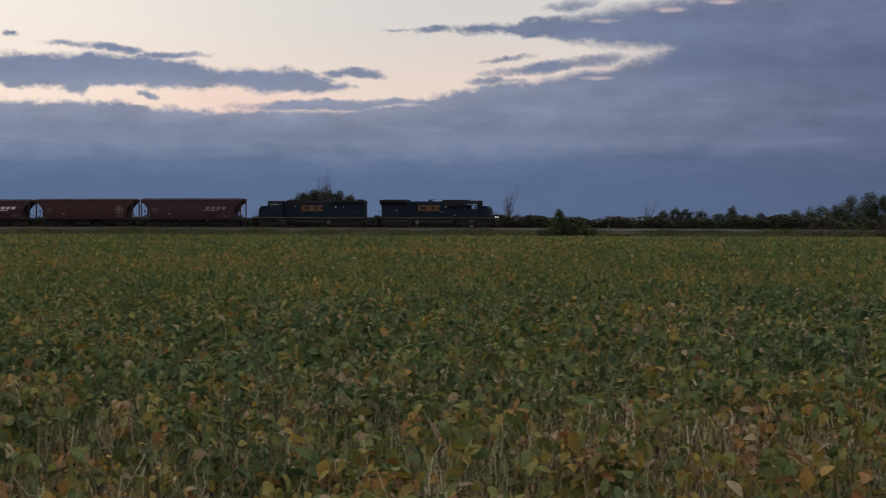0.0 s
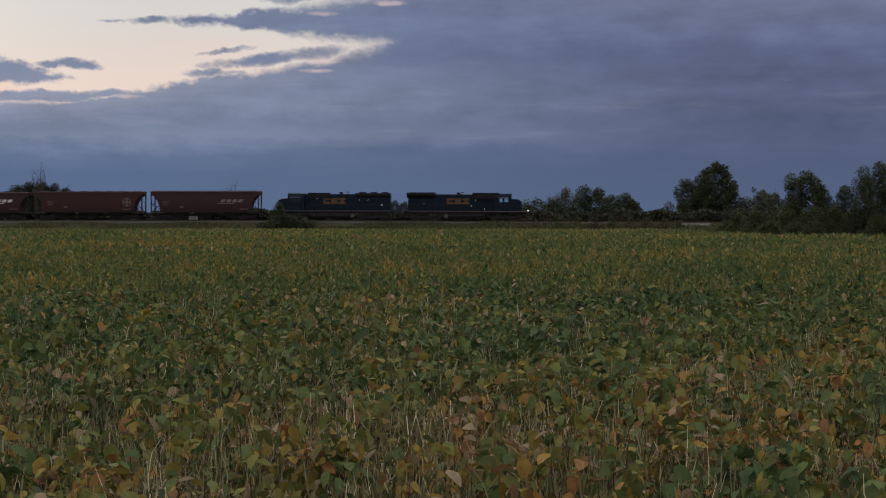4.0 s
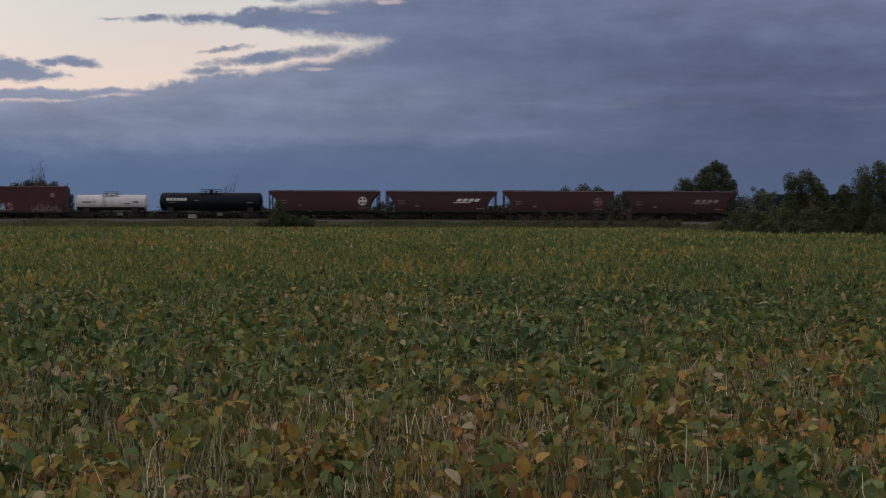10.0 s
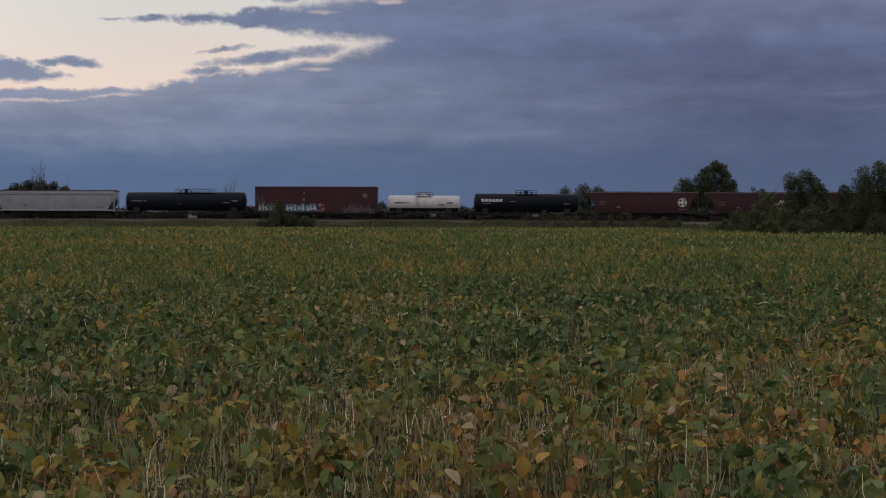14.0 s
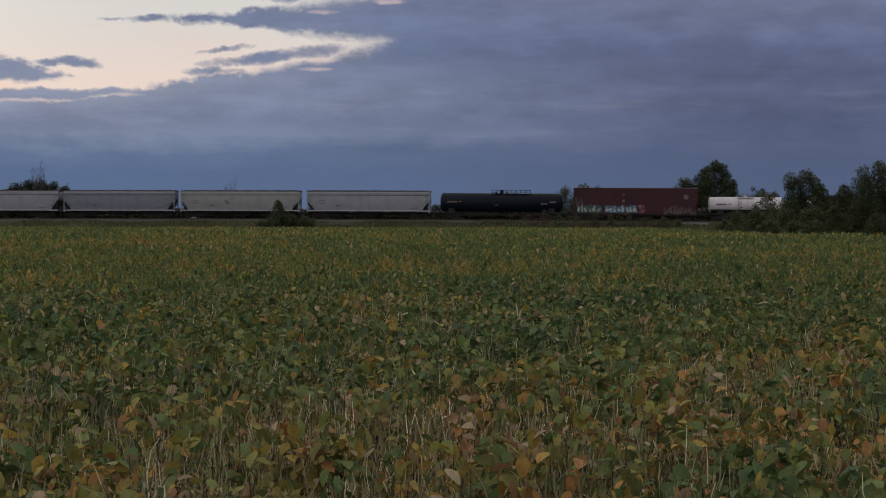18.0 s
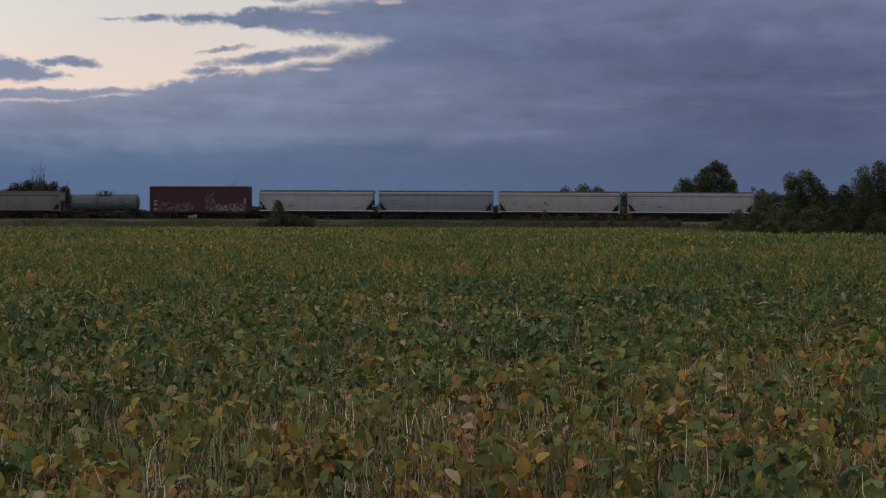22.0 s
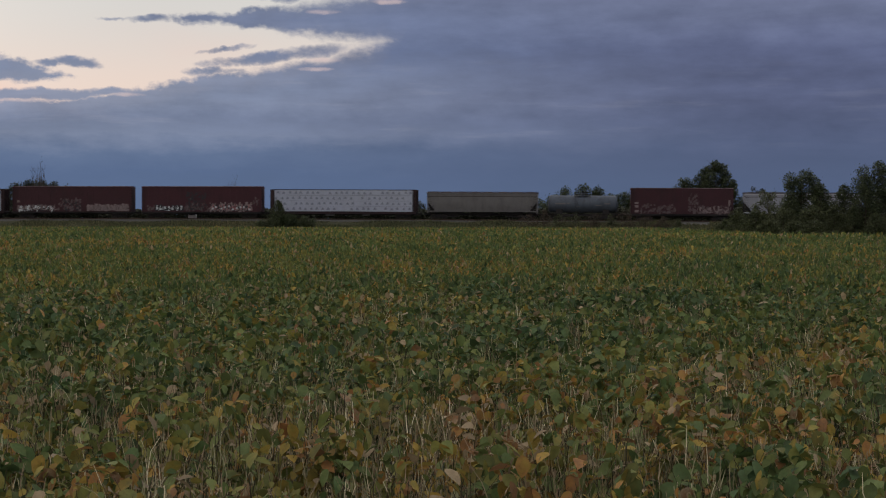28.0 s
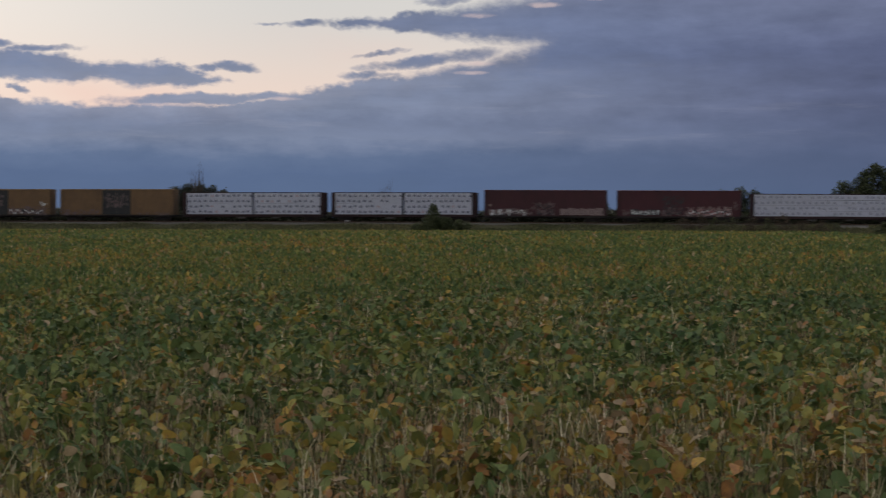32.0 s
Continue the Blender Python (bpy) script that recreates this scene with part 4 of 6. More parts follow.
    bare_tree(place(74, 426), 426, 12.6, 2.4, 88, "dead bare tree with upright limbs", B)
    bare_tree(place(404, 470), 470, 11.4, 4.0, 83, "thin bare tree far beyond the railway", B)
    bare_tree(place(400, 474), 474, 10.0, 3.4, 89, "thin bare tree far beyond the railway", B)
    bare_tree(place(650, 520), 520, 9.5, 4.0, 84, "thin bare tree far beyond the railway", B)
    # row of trees farther off, seen before the train hides it
    for i, (px, d, h, w) in enumerate(((392, 560, 5.5, 9), (418, 560, 6.4, 9), (446, 540, 6.0, 9), (470, 540, 5.2, 8), (676, 480, 6.6, 7), (698, 470, 7.2, 7), (715, 470, 7.0, 6), (742, 500, 7.0, 8),
                                       (772, 480, 6.2, 7), (796, 460, 7.4, 7), (818, 470, 5.8, 8), (846, 440, 5.8, 7), (868, 430, 5.0, 8), (905, 410, 6.2, 8), (930, 400, 5.8, 7),
                                       (730, 560, 4.5, 12), (640, 600, 3.6, 12), (600, 640, 3.4, 14))):
        tree("tree", place(px, d), d, 0, h, w, 100 + i, "leaf_far", 0.45, 2200, 0.0, label="distant dark tree beyond the railway", group="distant trees")
    # rough brush along the far side of the bank
    rng = np.random.default_rng(35)
    n = 140000
    s = rng.uniform(-210, 125, n)
    v = rng.uniform(7, 13, n)
    top = 3.5 + 0.4 * np.sin(s * 0.21) * np.sin(s * 0.057 + 1) + 0.35 * np.sin(s * 0.9)
    z = top * rng.uniform(0, 1, n) ** 0.7 + 0.3
    pos = np.stack([s * CB + v * SB, DIST - s * SB + v * CB, z], 1)
    # leaf colour holds the dark of the shade under the cars
    ob = leaf_cloud("trackside_brush", pos, 0.42 * rng.lognormal(0, 0.3, n), rng.uniform(0, 1.5, n), DIAMOND, "leaf_brush", rng)
    tagged(ob, "low dark brush along the far side of the railway", "brush", kind="stuff")
    # woods on the horizon
    rng = np.random.default_rng(33)
    n = 36000
    a = rng.uniform(-0.50, 0.34, n)
    top = 7.2 + 2.0 * np.sin(a * 41 + 1) * np.sin(a * 17) + 1.2 * np.sin(a * 113) + 0.8 * np.sin(a * 301)
    r = 1150 + rng.uniform(-25, 25, n) + 120 * np.sin(a * 6)
    z = top * rng.uniform(0.0, 1, n) ** 0.6
    pos = np.stack([r * np.sin(a), r * np.cos(a), z], 1)
    ob = leaf_cloud("distant_woods", pos, 1.2 * rng.lognormal(0, 0.3, n), rng.uniform(0, 1.4, n), DIAMOND, "leaf_far", rng)
    tagged(ob, "line of distant woods on the horizon", "woods", kind="stuff")


# ---- the train ----
WHEEL_R = 0.46
PARTS = {}


def shared(key, make, material):
    if key not in PARTS:
        bm = bmesh.new()
        make(bm)
        bmesh.ops.recalc_face_normals(bm, faces=bm.faces)
        me = bpy.data.meshes.new(key)
        bm.to_mesh(me), bm.free()
        me.materials.append(M[material])
        PARTS[key] = me
    return PARTS[key]


ROLLING = {}


def wheelset(truck, x, r):
    def make(bm):
        for side in (-1, 1):
            y = 0.72 * side
            rod(bm, (0, y - 0.06, 0), (0, y + 0.06, 0), r, 20)
            rod(bm, (0, y - 0.09 * side, 0), (0, y - 0.06 * side, 0), r + 0.028, 20)
            for k in range(4):
                a = k * math.pi / 2
                box(bm, *sorted((math.cos(a) * r * 0.5 - 0.05, math.cos(a) * r * 0.5 + 0.05)), *sorted((y + 0.06 * side, y + 0.075 * side)), math.sin(a) * r * 0.5 - 0.05, math.sin(a) * r * 0.5 + 0.05)
        rod(bm, (0, -1.05, 0), (0, 1.05, 0), 0.08, 8)
    ob = hang("wheelset", shared("wheelset_%d" % (r * 100), make, "wheel"), truck)
    ob.matrix_parent_inverse = Matrix.Translation((x, 0, r))
    ROLLING.setdefault(r, []).append(ob)


def truck(car, x, loco=False):
    """A bogie with its side frames, bolster and wheelsets."""
    t = new("truck")
    t.parent, t.location = car, (x, 0, 0)
    r = 0.51 if loco else WHEEL_R
    half = 2.05 if loco else 0.89

    def side(bm):
        e = half + 0.28
        out = [(-e, r - 0.10), (-e, r + 0.16), (-half + 0.25, r + 0.22), (-0.3, r + 0.34), (0.3, r + 0.34), (half - 0.25, r + 0.22), (e, r + 0.16), (e, r - 0.10), (half - 0.22, r - 0.12),
               (0.42, r - 0.26), (-0.42, r - 0.26), (-half + 0.22, r - 0.12)]
        prism(bm, out, -0.06, 0.06)
        for k in ((-half, 0, half) if loco else (-half, half)):
            rod(bm, (k, -0.12, r), (k, 0.12, r), 0.13, 10)
        for k in (-0.16, 0.0, 0.16):
            rod(bm, (k, -0.09, r - 0.24), (k, -0.09, r + 0.16), 0.06, 6)
    me = shared("side_frame_loco" if loco else "side_frame", side, "under")
    for y in (-1.0, 1.0):
        hang("side_frame", me, t, at=(0, y, 0))

    def bolster(bm):
        box(bm, -0.22, 0.22, -1.0, 1.0, r - 0.02, r + 0.28)
        rod(bm, (0, 0, r + 0.28), (0, 0, r + 0.45), 0.2, 10)
    hang("bolster", shared("bolster_loco" if loco else "bolster", bolster, "under"), t)
    for k in ((-half, 0, half) if loco else (-half, half)):
        wheelset(t, k, r)


def couplers(car, half, z=0.88):
    def make(bm):
        box(bm, 0, 0.62, -0.10, 0.10, -0.10, 0.10)
        box(bm, 0.52, 0.80, -0.17, 0.17, -0.15, 0.15)
    for s in (-1, 1):
        ob = hang("coupler", shared("coupler", make, "under"), car, at=(s * (half - 0.22), 0, z))
        ob.rotation_euler = (0, 0, 0 if s > 0 else math.pi)


def ladder(car, x, y, z0, z1, w=0.42, material="under", across=False):
    bm = bmesh.new()
    for k in (-w / 2, w / 2):
        rod(bm, (x + k, y, z0) if not across else (x, y + k, z0), (x + k, y, z1) if not across else (x, y + k, z1), 0.022, 5)
    n = int((z1 - z0) / 0.38)
    for i in range(n + 1):
        z = z0 + 0.08 + i * (z1 - z0 - 0.16) / n
        rod(bm, (x - w / 2, y, z) if not across else (x, y - w / 2, z), (x + w / 2, y, z) if not across else (x, y + w / 2, z), 0.018, 4)
    part("ladder", bm, material, car)


def bars(name, car, material, y, items, label=""):
    """Flat painted bars on a side: items of x0, x1, z0, z1, slant."""
    for x0, x1, z0, z1, k in items:
        bm = bmesh.new()
        prism(bm, [(x0, z0), (x1, z0), (x1 + k, z1), (x0 + k, z1)], y, y + 0.006 * (-1 if y < 0 else 1))
        part(name, bm, material, car, label)


def vehicle(name, s, label, category, group="cars of the freight train"):
    root = new(name)
    x, y = rail_xy(s + run(0))
    root.matrix_world = pose(x, y, RAIL_Z, 0, 0, -BETA)
    tagged(root, label, category, group)
    TRAIN.append((root, s))
    return root


TRAIN = []


def covered_hopper(s, length, paint_name, label, height=4.68, bays=3, logo=None, band=False, dark_end=False, rng=None):
    """A covered hopper: body with sloped ends, roof with hatches, side sills, bays, end posts and ladders."""
    c = vehicle("covered_hopper", s, label, "hopper car")
    h, w = length / 2, 1.58
    top, sill = height - 0.20, 1.42
    cut = 1.30 if band else 1.55
    trim = paint_name if paint_name == "dullgrey" else "trim"
    # body: bulging sides, end sheets that slope inwards below
    bm = bmesh.new()
    rings = []
    for i in range(15):
        t = i / 14
        z = sill + (top - sill) * t
        bend = sill + (top - sill) * 0.58 if band else top - 0.42
        drop = min(1.0, max(0.0, (bend - z) / (bend - sill - 0.1)))
        xe = h - (cut * drop ** 1.15 if band else cut * math.sin(math.acos(1 - drop)) ** 1.3)
        ye = (w + 0.03) * (1 - 0.15 * (max(0, 0.6 - t) / 0.6) ** 2 - 0.015 * (max(0, t - 0.55) / 0.45) ** 2)
        rings.append([(-xe, -ye, z), (xe, -ye, z), (xe, ye, z), (-xe, ye, z)])
    loft(bm, rings)
    body = part("body", bm, paint_name, c)
    # belly between the sills
    bm = bmesh.new()
    n = bays
    span = (2 * h - 2 * cut - 0.6) / n
    for i in range(n):
        x0 = -h + cut + 0.3 + i * span
        for_bay = [(x0 + 0.05, sill), (x0 + span - 0.05, sill), (x0 + span * 0.64, 0.55), (x0 + span * 0.36, 0.55)]
        b2 = bmesh.new()
        a = [(for_bay[0][0], -w + 0.12, sill), (for_bay[1][0], -w + 0.12, sill), (for_bay[1][0], w - 0.12, sill), (for_bay[0][0], w - 0.12, sill)]
        b = [(for_bay[3][0], -0.75, 0.55), (for_bay[2][0], -0.75, 0.55), (for_bay[2][0], 0.75, 0.55), (for_bay[3][0], 0.75, 0.55)]
        loft(b2, [a, b])
        bay = part("hopper_bay", b2, "under", c)
        boxes("outlet_gate", "under", bay, (x0 + span * 0.30, x0 + span * 0.70, -0.85, 0.85, 0.38, 0.545))
    bm.free()
    for y in (-1, 1):
        y0, y1 = sorted((y * (w - 0.02), y * (w + 0.085)))
        boxes("side_sill", trim if band else "under", c, (-h + 0.05, h - 0.05, *sorted((y * (w - 0.16), y * (w + 0.06))), sill - 0.17, sill - 0.004))
        boxes("top_chord", trim if band else paint_name, c, (-h, h, y0, y1, top - 0.20, top - 0.02))
        if band:
            boxes("side_rib", "beam", c, (-h + 0.02, h - 0.02, *sorted((y * (w + 0.0), y * (w + 0.055))), top - 0.60, top - 0.53))
        for e in (-1, 1):
            x0, x1 = sorted((e * (h - 0.02), e * (h - 0.20)))
            yy = sorted((y * (w - 0.12), y * (w + 0.02)))
            boxes("end_post", paint_name if not dark_end else "under", c, (x0, x1, *yy, 1.0, top - 0.40))
            bm = bmesh.new()
            rod(bm, (e * (h - 0.2), y * (w - 0.06), 1.25), (e * (h - cut * 0.86), y * (w - 0.06), 1.36 + (top - 2.3) * 0.42), 0.06, 5)
            part("end_brace", bm, "under", c)
            ladder(c, e * (h - 0.45), y * (w + 0.02), 1.05, top - 0.6, material="under")
    # end platforms, slope sheets and centre sill
    for e in (-1, 1):
        x0, x1 = sorted((e * h, e * (h - cut - 0.5)))
        if band:
            bm = bmesh.new()
            prism(bm, [(e * (h - cut - 0.3), 1.17), (e * (h - cut + 0.42), 1.17), (e * (h - 0.34), 2.1), (e * (h - 0.16), 2.75), (e * (h - 0.3), 3.0), (e * (h - cut - 0.3), 1.5)], -1.25, 1.25)
            part("slope_sheet", bm, "under", c)
        boxes("end_platform", "under", c, (x0, x1, -w + 0.05, w - 0.05, 1.02, 1.16))
    boxes("center_sill", "under", c, (-h + 0.1, h - 0.1, -0.35, 0.35, 0.66, 1.02))
    # roof
    bm = bmesh.new()
    prof = [(-w - 0.04, top), (-w - 0.04, top + 0.05), (-0.7, height - 0.03), (0.7, height - 0.03), (w + 0.04, top + 0.05), (w + 0.04, top)]
    loft(bm, [[(x, y, z) for y, z in prof] for x in (-h - 0.08, h + 0.08)])
    roof = part("roof", bm, paint_name if not band else "beam", c)

    def hatch(bm):
        box(bm, -0.62, 0.62, -0.30, 0.30, 0, 0.09)
        box(bm, -0.05, 0.05, -0.34, 0.34, 0.09, 0.12)
    for i in range(8):
        hang("hatch", shared("hatch", hatch, "dullgrey"), roof, at=(-h + (i + 0.5) * length / 8, 0.0, height - 0.03))
    boxes("running_board", "under", roof, *[(-h, h, y0, y0 + 0.26, height + 0.02, height + 0.05) for y0 in (-0.72, 0.46)])
    for x in (-h + 1.95, h - 1.95):
        truck(c, x)
    couplers(c, h)
    bm = bmesh.new()
    rod(bm, (-h - 0.03, 0.5, 2.6), (-h + 0.02, 0.5, 2.6), 0.28, 14)
    part("brake_wheel", bm, "under", c)
    boxes("reservoir", "dullgrey", c, (-h + 1.0, -h + 1.6, -0.9, -0.4, 1.18, 1.5))
    y = -w - 0.036
    if logo == "ring":
        bm = bmesh.new()
        cx, cz, r1 = h - 2.65, 2.95, 0.72
        seg = 24
        for i in range(seg):
            a, b = 2 * math.pi * i / seg, 2 * math.pi * (i + 1) / seg
            prism(bm, [(cx + math.cos(k) * r, cz + math.sin(k) * r) for k, r in ((a, r1), (b, r1), (b, r1 - 0.13), (a, r1 - 0.13))], y, y - 0.006)
        box(bm, cx - r1 + 0.1, cx + r1 - 0.1, y - 0.012, y - 0.007, cz - 0.13, cz + 0.13)
        box(bm, cx - 0.13, cx + 0.13, y - 0.018, y - 0.013, cz - r1 + 0.1, cz + r1 - 0.1)
        part("round_emblem", bm, "mark" if dark_end else "mark_dim", c, "pale round emblem on the side")
    elif logo == "bars":
        k = h - 6.6
        bars("emblem", c, "mark" if dark_end else "patch_pale", y, [(k + i * 0.98, k + i * 0.98 + 0.72, 2.95, 3.42, 0.30) for i in range(4)] + [(k - 0.5, k + 2.4, 2.72, 2.83, 0.05)], "pale slanted emblem on the side")
    elif logo == "blot":
        bars("emblem", c, "dullgrey", y, [(-2.4, -1.9, 2.5, 3.0, -0.1), (-2.2, -1.7, 2.35, 2.62, 0.1)], "small grey emblem")
    m = "mark_dim" if not band else "dullgrey"
    bars("stencil", c, m, y, [(-h + 2.1, -h + 3.2, 2.95, 3.07, 0), (-h + 2.2, -h + 3.3, 2.62, 2.70, 0), (-h + 2.2, -h + 2.9, 2.46, 2.53, 0), (-h + 5.0, -h + 5.6, 2.05, 2.3, 0),
                              (h - 3.3, h - 2.5, 1.72, 1.86, 0), (h - 2.3, h - 2.0, 1.72, 1.9, 0)])
    return c


def tank_car(s, length, paint_name, label, dia=2.95, lower="", logo=False, rail_len=4.0, dome=1.0, zc=None):
    """A tank car: domed tank, saddles, sill, top platform with rails and valves, ladders."""
    c = vehicle("tank_car", s, label, "tank car")
    h, r = length / 2, dia / 2
    zc = zc or 1.05 + r
    bm = bmesh.new()
    rings = []
    for x, q in ((-h, 0.25), (-h + 0.06 * dome, 0.55), (-h + 0.2 * dome, 0.80), (-h + 0.42 * dome, 0.94), (-h + 0.7 * dome, 1.0), (h - 0.7 * dome, 1.0), (h - 0.42 * dome, 0.94), (h - 0.2 * dome, 0.80),
                 (h - 0.06 * dome, 0.55), (h, 0.25)):
        rings.append([(x, math.cos(a) * r * q, zc + math.sin(a) * r * q) for a in (2 * math.pi * i / 32 for i in range(32))])
    loft(bm, rings)
    tank = part("tank", bm, paint_name, c)
    for f in tank.data.polygons:
        f.use_smooth = len(f.vertices) == 4
    n = max(2, int(length / 4))
    for i in range(1, n):
        x = -h + i * length / n
        bm = bmesh.new()
        loft(bm, [[(xx, math.cos(a) * (r + 0.014), zc + math.sin(a) * (r + 0.014)) for a in (2 * math.pi * k / 32 for k in range(32))] for xx in (x - 0.05, x + 0.05)])
        part("weld_band", bm, paint_name, tank)
    if lower:
        bm = bmesh.new()
        lo, hi = math.pi * 1.20, math.pi * 1.80
        arc = [lo + (hi - lo) * k / 16 for k in range(17)]
        loft(bm, [[(x, math.cos(a) * (r + 0.02), zc + math.sin(a) * (r + 0.02)) for a in arc] + [(x, math.cos(a) * (r - 0.05), zc + math.sin(a) * (r - 0.05)) for a in arc[::-1]] for x in (-h + 0.3, h - 0.3)])
        part("lower_jacket", bm, lower, c, "dark lower tank jacket")
    for e in (-1, 1):
        x = e * (h - 1.9)
        bm = bmesh.new()
        prism(bm, [(x - 0.55, 0.95), (x + 0.55, 0.95), (x + 0.5, zc - r * 0.45), (x - 0.5, zc - r * 0.45)], -r * 0.78, r * 0.78)
        part("saddle", bm, "under", c)
        x0, x1 = sorted((e * (h + 0.25), e * (h - 1.3)))
        boxes("end_sill", "under", c, (x0, x1, -1.5, 1.5, 0.95, 1.1))
        ladder(c, e * (h - 0.2), -1.52, 0.6, 1.9, material="under")
        bm = bmesh.new()
        rod(bm, (e * (h + 0.2), -1.5, 1.1), (e * (h + 0.2), -1.5, 2.0), 0.03, 5), rod(bm, (e * (h + 0.2), -1.5, 2.0), (e * (h + 0.2), 1.5, 2.0), 0.03, 5), rod(bm, (e * (h + 0.2), 1.5, 1.1), (e * (h + 0.2), 1.5, 2.0), 0.03, 5)
        part("end_railing", bm, "under", c)
    boxes("center_sill", "under", c, (-h - 0.3, h + 0.3, -0.32, 0.32, 0.66, 0.98))
    # top: manway, valves, platform with railings
    zt = zc + r
    bm = bmesh.new()
    rod(bm, (0, 0, zt - 0.08), (0, 0, zt + 0.38), 0.32, 14), rod(bm, (0, 0, zt + 0.38), (0, 0, zt + 0.46), 0.38, 14)
    part("manway", bm, paint_name, tank)
    for x in (-0.95, 0.85):
        bm = bmesh.new()
        rod(bm, (x, 0.0, zt - 0.05), (x, 0.0, zt + 0.28), 0.14, 8)
        part("valve", bm, "under", tank)
    p0, p1 = -rail_len * 0.25, rail_len * 0.75
    if rail_len < 5:
        p0, p1 = -rail_len / 2, rail_len / 2
    k = max(3, int(rail_len / 0.8))
    for y in (-0.85, 0.85):
        bm = bmesh.new()
        for i in range(k + 1):
            x = p0 + (p1 - p0) * i / k
            rod(bm, (x, y, zt - 0.28), (x, y, zt + 0.52), 0.03, 5)
        rod(bm, (p0, y, zt + 0.52), (p1, y, zt + 0.52), 0.03, 5)
        rod(bm, (p0, y, zt + 0.2), (p1, y, zt + 0.2), 0.022, 5)
        part("top_railing", bm, "dullgrey" if lower else "under", c)
    boxes("top_platform", "under", c, *[(p0, p1, *sorted((sg * 0.5, sg * 0.95)), zt - 0.16, zt - 0.12) for sg in (-1, 1)])
    ladder(c, p0 + 0.3, -r - 0.10, 1.0, zt - 0.1, 0.42, "under")
    bm = bmesh.new()
    rod(bm, (0, 0, zc - r + 0.05), (0, 0, 0.62), 0.16, 10)
    part("bottom_outlet", bm, "under", c)
    boxes("brake_gear", "dullgrey" if lower or logo else "under", c, (1.2, 2.1, -1.2, -0.5, 0.42, 0.92))
    bm = bmesh.new()
    rod(bm, (-2.6, -0.7, 0.72), (-1.4, -0.7, 0.72), 0.2, 10)
    part("air_reservoir", bm, "under", c)
    for x in (-h + 1.75, h - 1.75):
        truck(c, x)
    couplers(c, h + 0.45)
    # side marks follow the shell's middle
    y = -r - 0.008
    zz = zc + 0.12
    if logo:
        items = [(-h + 1.35 + i * 0.60, -h + 1.35 + i * 0.60 + 0.46, zz + 0.12, zz + 0.50, 0.0) for i in range(6)]
        bars("emblem", c, "mark", y - 0.03, items + [(-h + 1.35, -h + 4.8, zz + 0.02, zz + 0.08, 0)], "white block emblem on the tank")
        bars("stencil", c, "mark_dim", y - 0.03, [(-h + 1.6, -h + 3.0, zz - 0.32, zz - 0.20, 0), (-h + 6.1, -h + 6.9, zz - 0.02, zz + 0.16, 0), (h - 2.4, h - 1.5, zz - 0.36, zz - 0.2, 0)])
    else:
        bars("stencil", c, "mark_dim" if paint_name == "black" else "dullgrey", y - 0.025, [(-h + 1.2, -h + 2.9, zz - 0.16, zz + 0.08, 0), (-h + 3.2, -h + 3.6, zz - 0.1, zz + 0.1, 0), (h - 3.6, h - 2.6, zz - 0.42, zz - 0.24, 0), (h - 2.2, h - 1.2, zz - 0.16, zz + 0.1, 0), (-1.0, -0.5, zz - 0.62, zz - 0.5, 0)])
    return c


def graffiti(c, y, x0, x1, z0, z1, seed, fill, line, extra="", label="sprayed graffiti lettering"):
    """Sprayed blocks: a ragged fill with slanted strokes over it, no readable letters."""
    rng = random.Random(seed)
    bm = bmesh.new()
    n = max(4, int((x1 - x0) / 0.62))
    step = (x1 - x0) / n
    low, high = [], []
    for i in range(n):
        a = x0 + i * step
        zh = z1 - rng.uniform(0, 0.4)
        low += [(a, z0 + rng.uniform(0, 0.16))]
        high += [(a, zh), (a + step * 0.4, zh + rng.uniform(0, 0.18)), (a + step * 0.88, zh - rng.uniform(0, 0.1)), (a + step * 0.94, zh - rng.uniform(0.2, 0.6) * (z1 - z0))]
    low.append((x1, z0))
    prism(bm, low + high[::-1], y - 0.004, y)
    part("graffiti", bm, fill, c, label)
    bm = bmesh.new()
    for i in range(n):
        a = x0 + i * step
        for j in range(3):
            xa, za = a + rng.uniform(0.05, 0.85) * step, z0 + rng.uniform(0.1, 0.35) * (z1 - z0)
            xb, zb = xa + rng.uniform(-0.3, 0.3) * step, z0 + rng.uniform(0.55, 0.95) * (z1 - z0)
            t = rng.uniform(0.03, 0.07)
            yy = y - 0.010 - 0.0015 * ((i + j) % 4)
            if j == 1:
                xb, zb = xa + rng.uniform(0.3, 0.6) * step, za + rng.uniform(-0.1, 0.1)
                prism(bm, [(xa, za - t), (xb, zb - t), (xb, zb + t), (xa, za + t)], yy, yy + 0.004)
            else:
                prism(bm, [(xa - t, za), (xa + t, za), (xb + t, zb), (xb - t, zb)], yy, yy + 0.004)
    tagged(part("graffiti_outline", bm, line, c), kind="stuff")
    if extra:
        bm = bmesh.new()
        for i in range(n):
            a = x0 + (i + rng.uniform(0, 0.5)) * step
            za = z0 + rng.uniform(0.1, 0.6) * (z1 - z0)
            prism(bm, [(a, za), (a + step * 0.4, za - 0.05), (a + step * 0.45, za + 0.25), (a + 0.05, za + 0.3)], y - 0.022, y - 0.018)
        tagged(part("graffiti_highlight", bm, extra, c), kind="stuff")


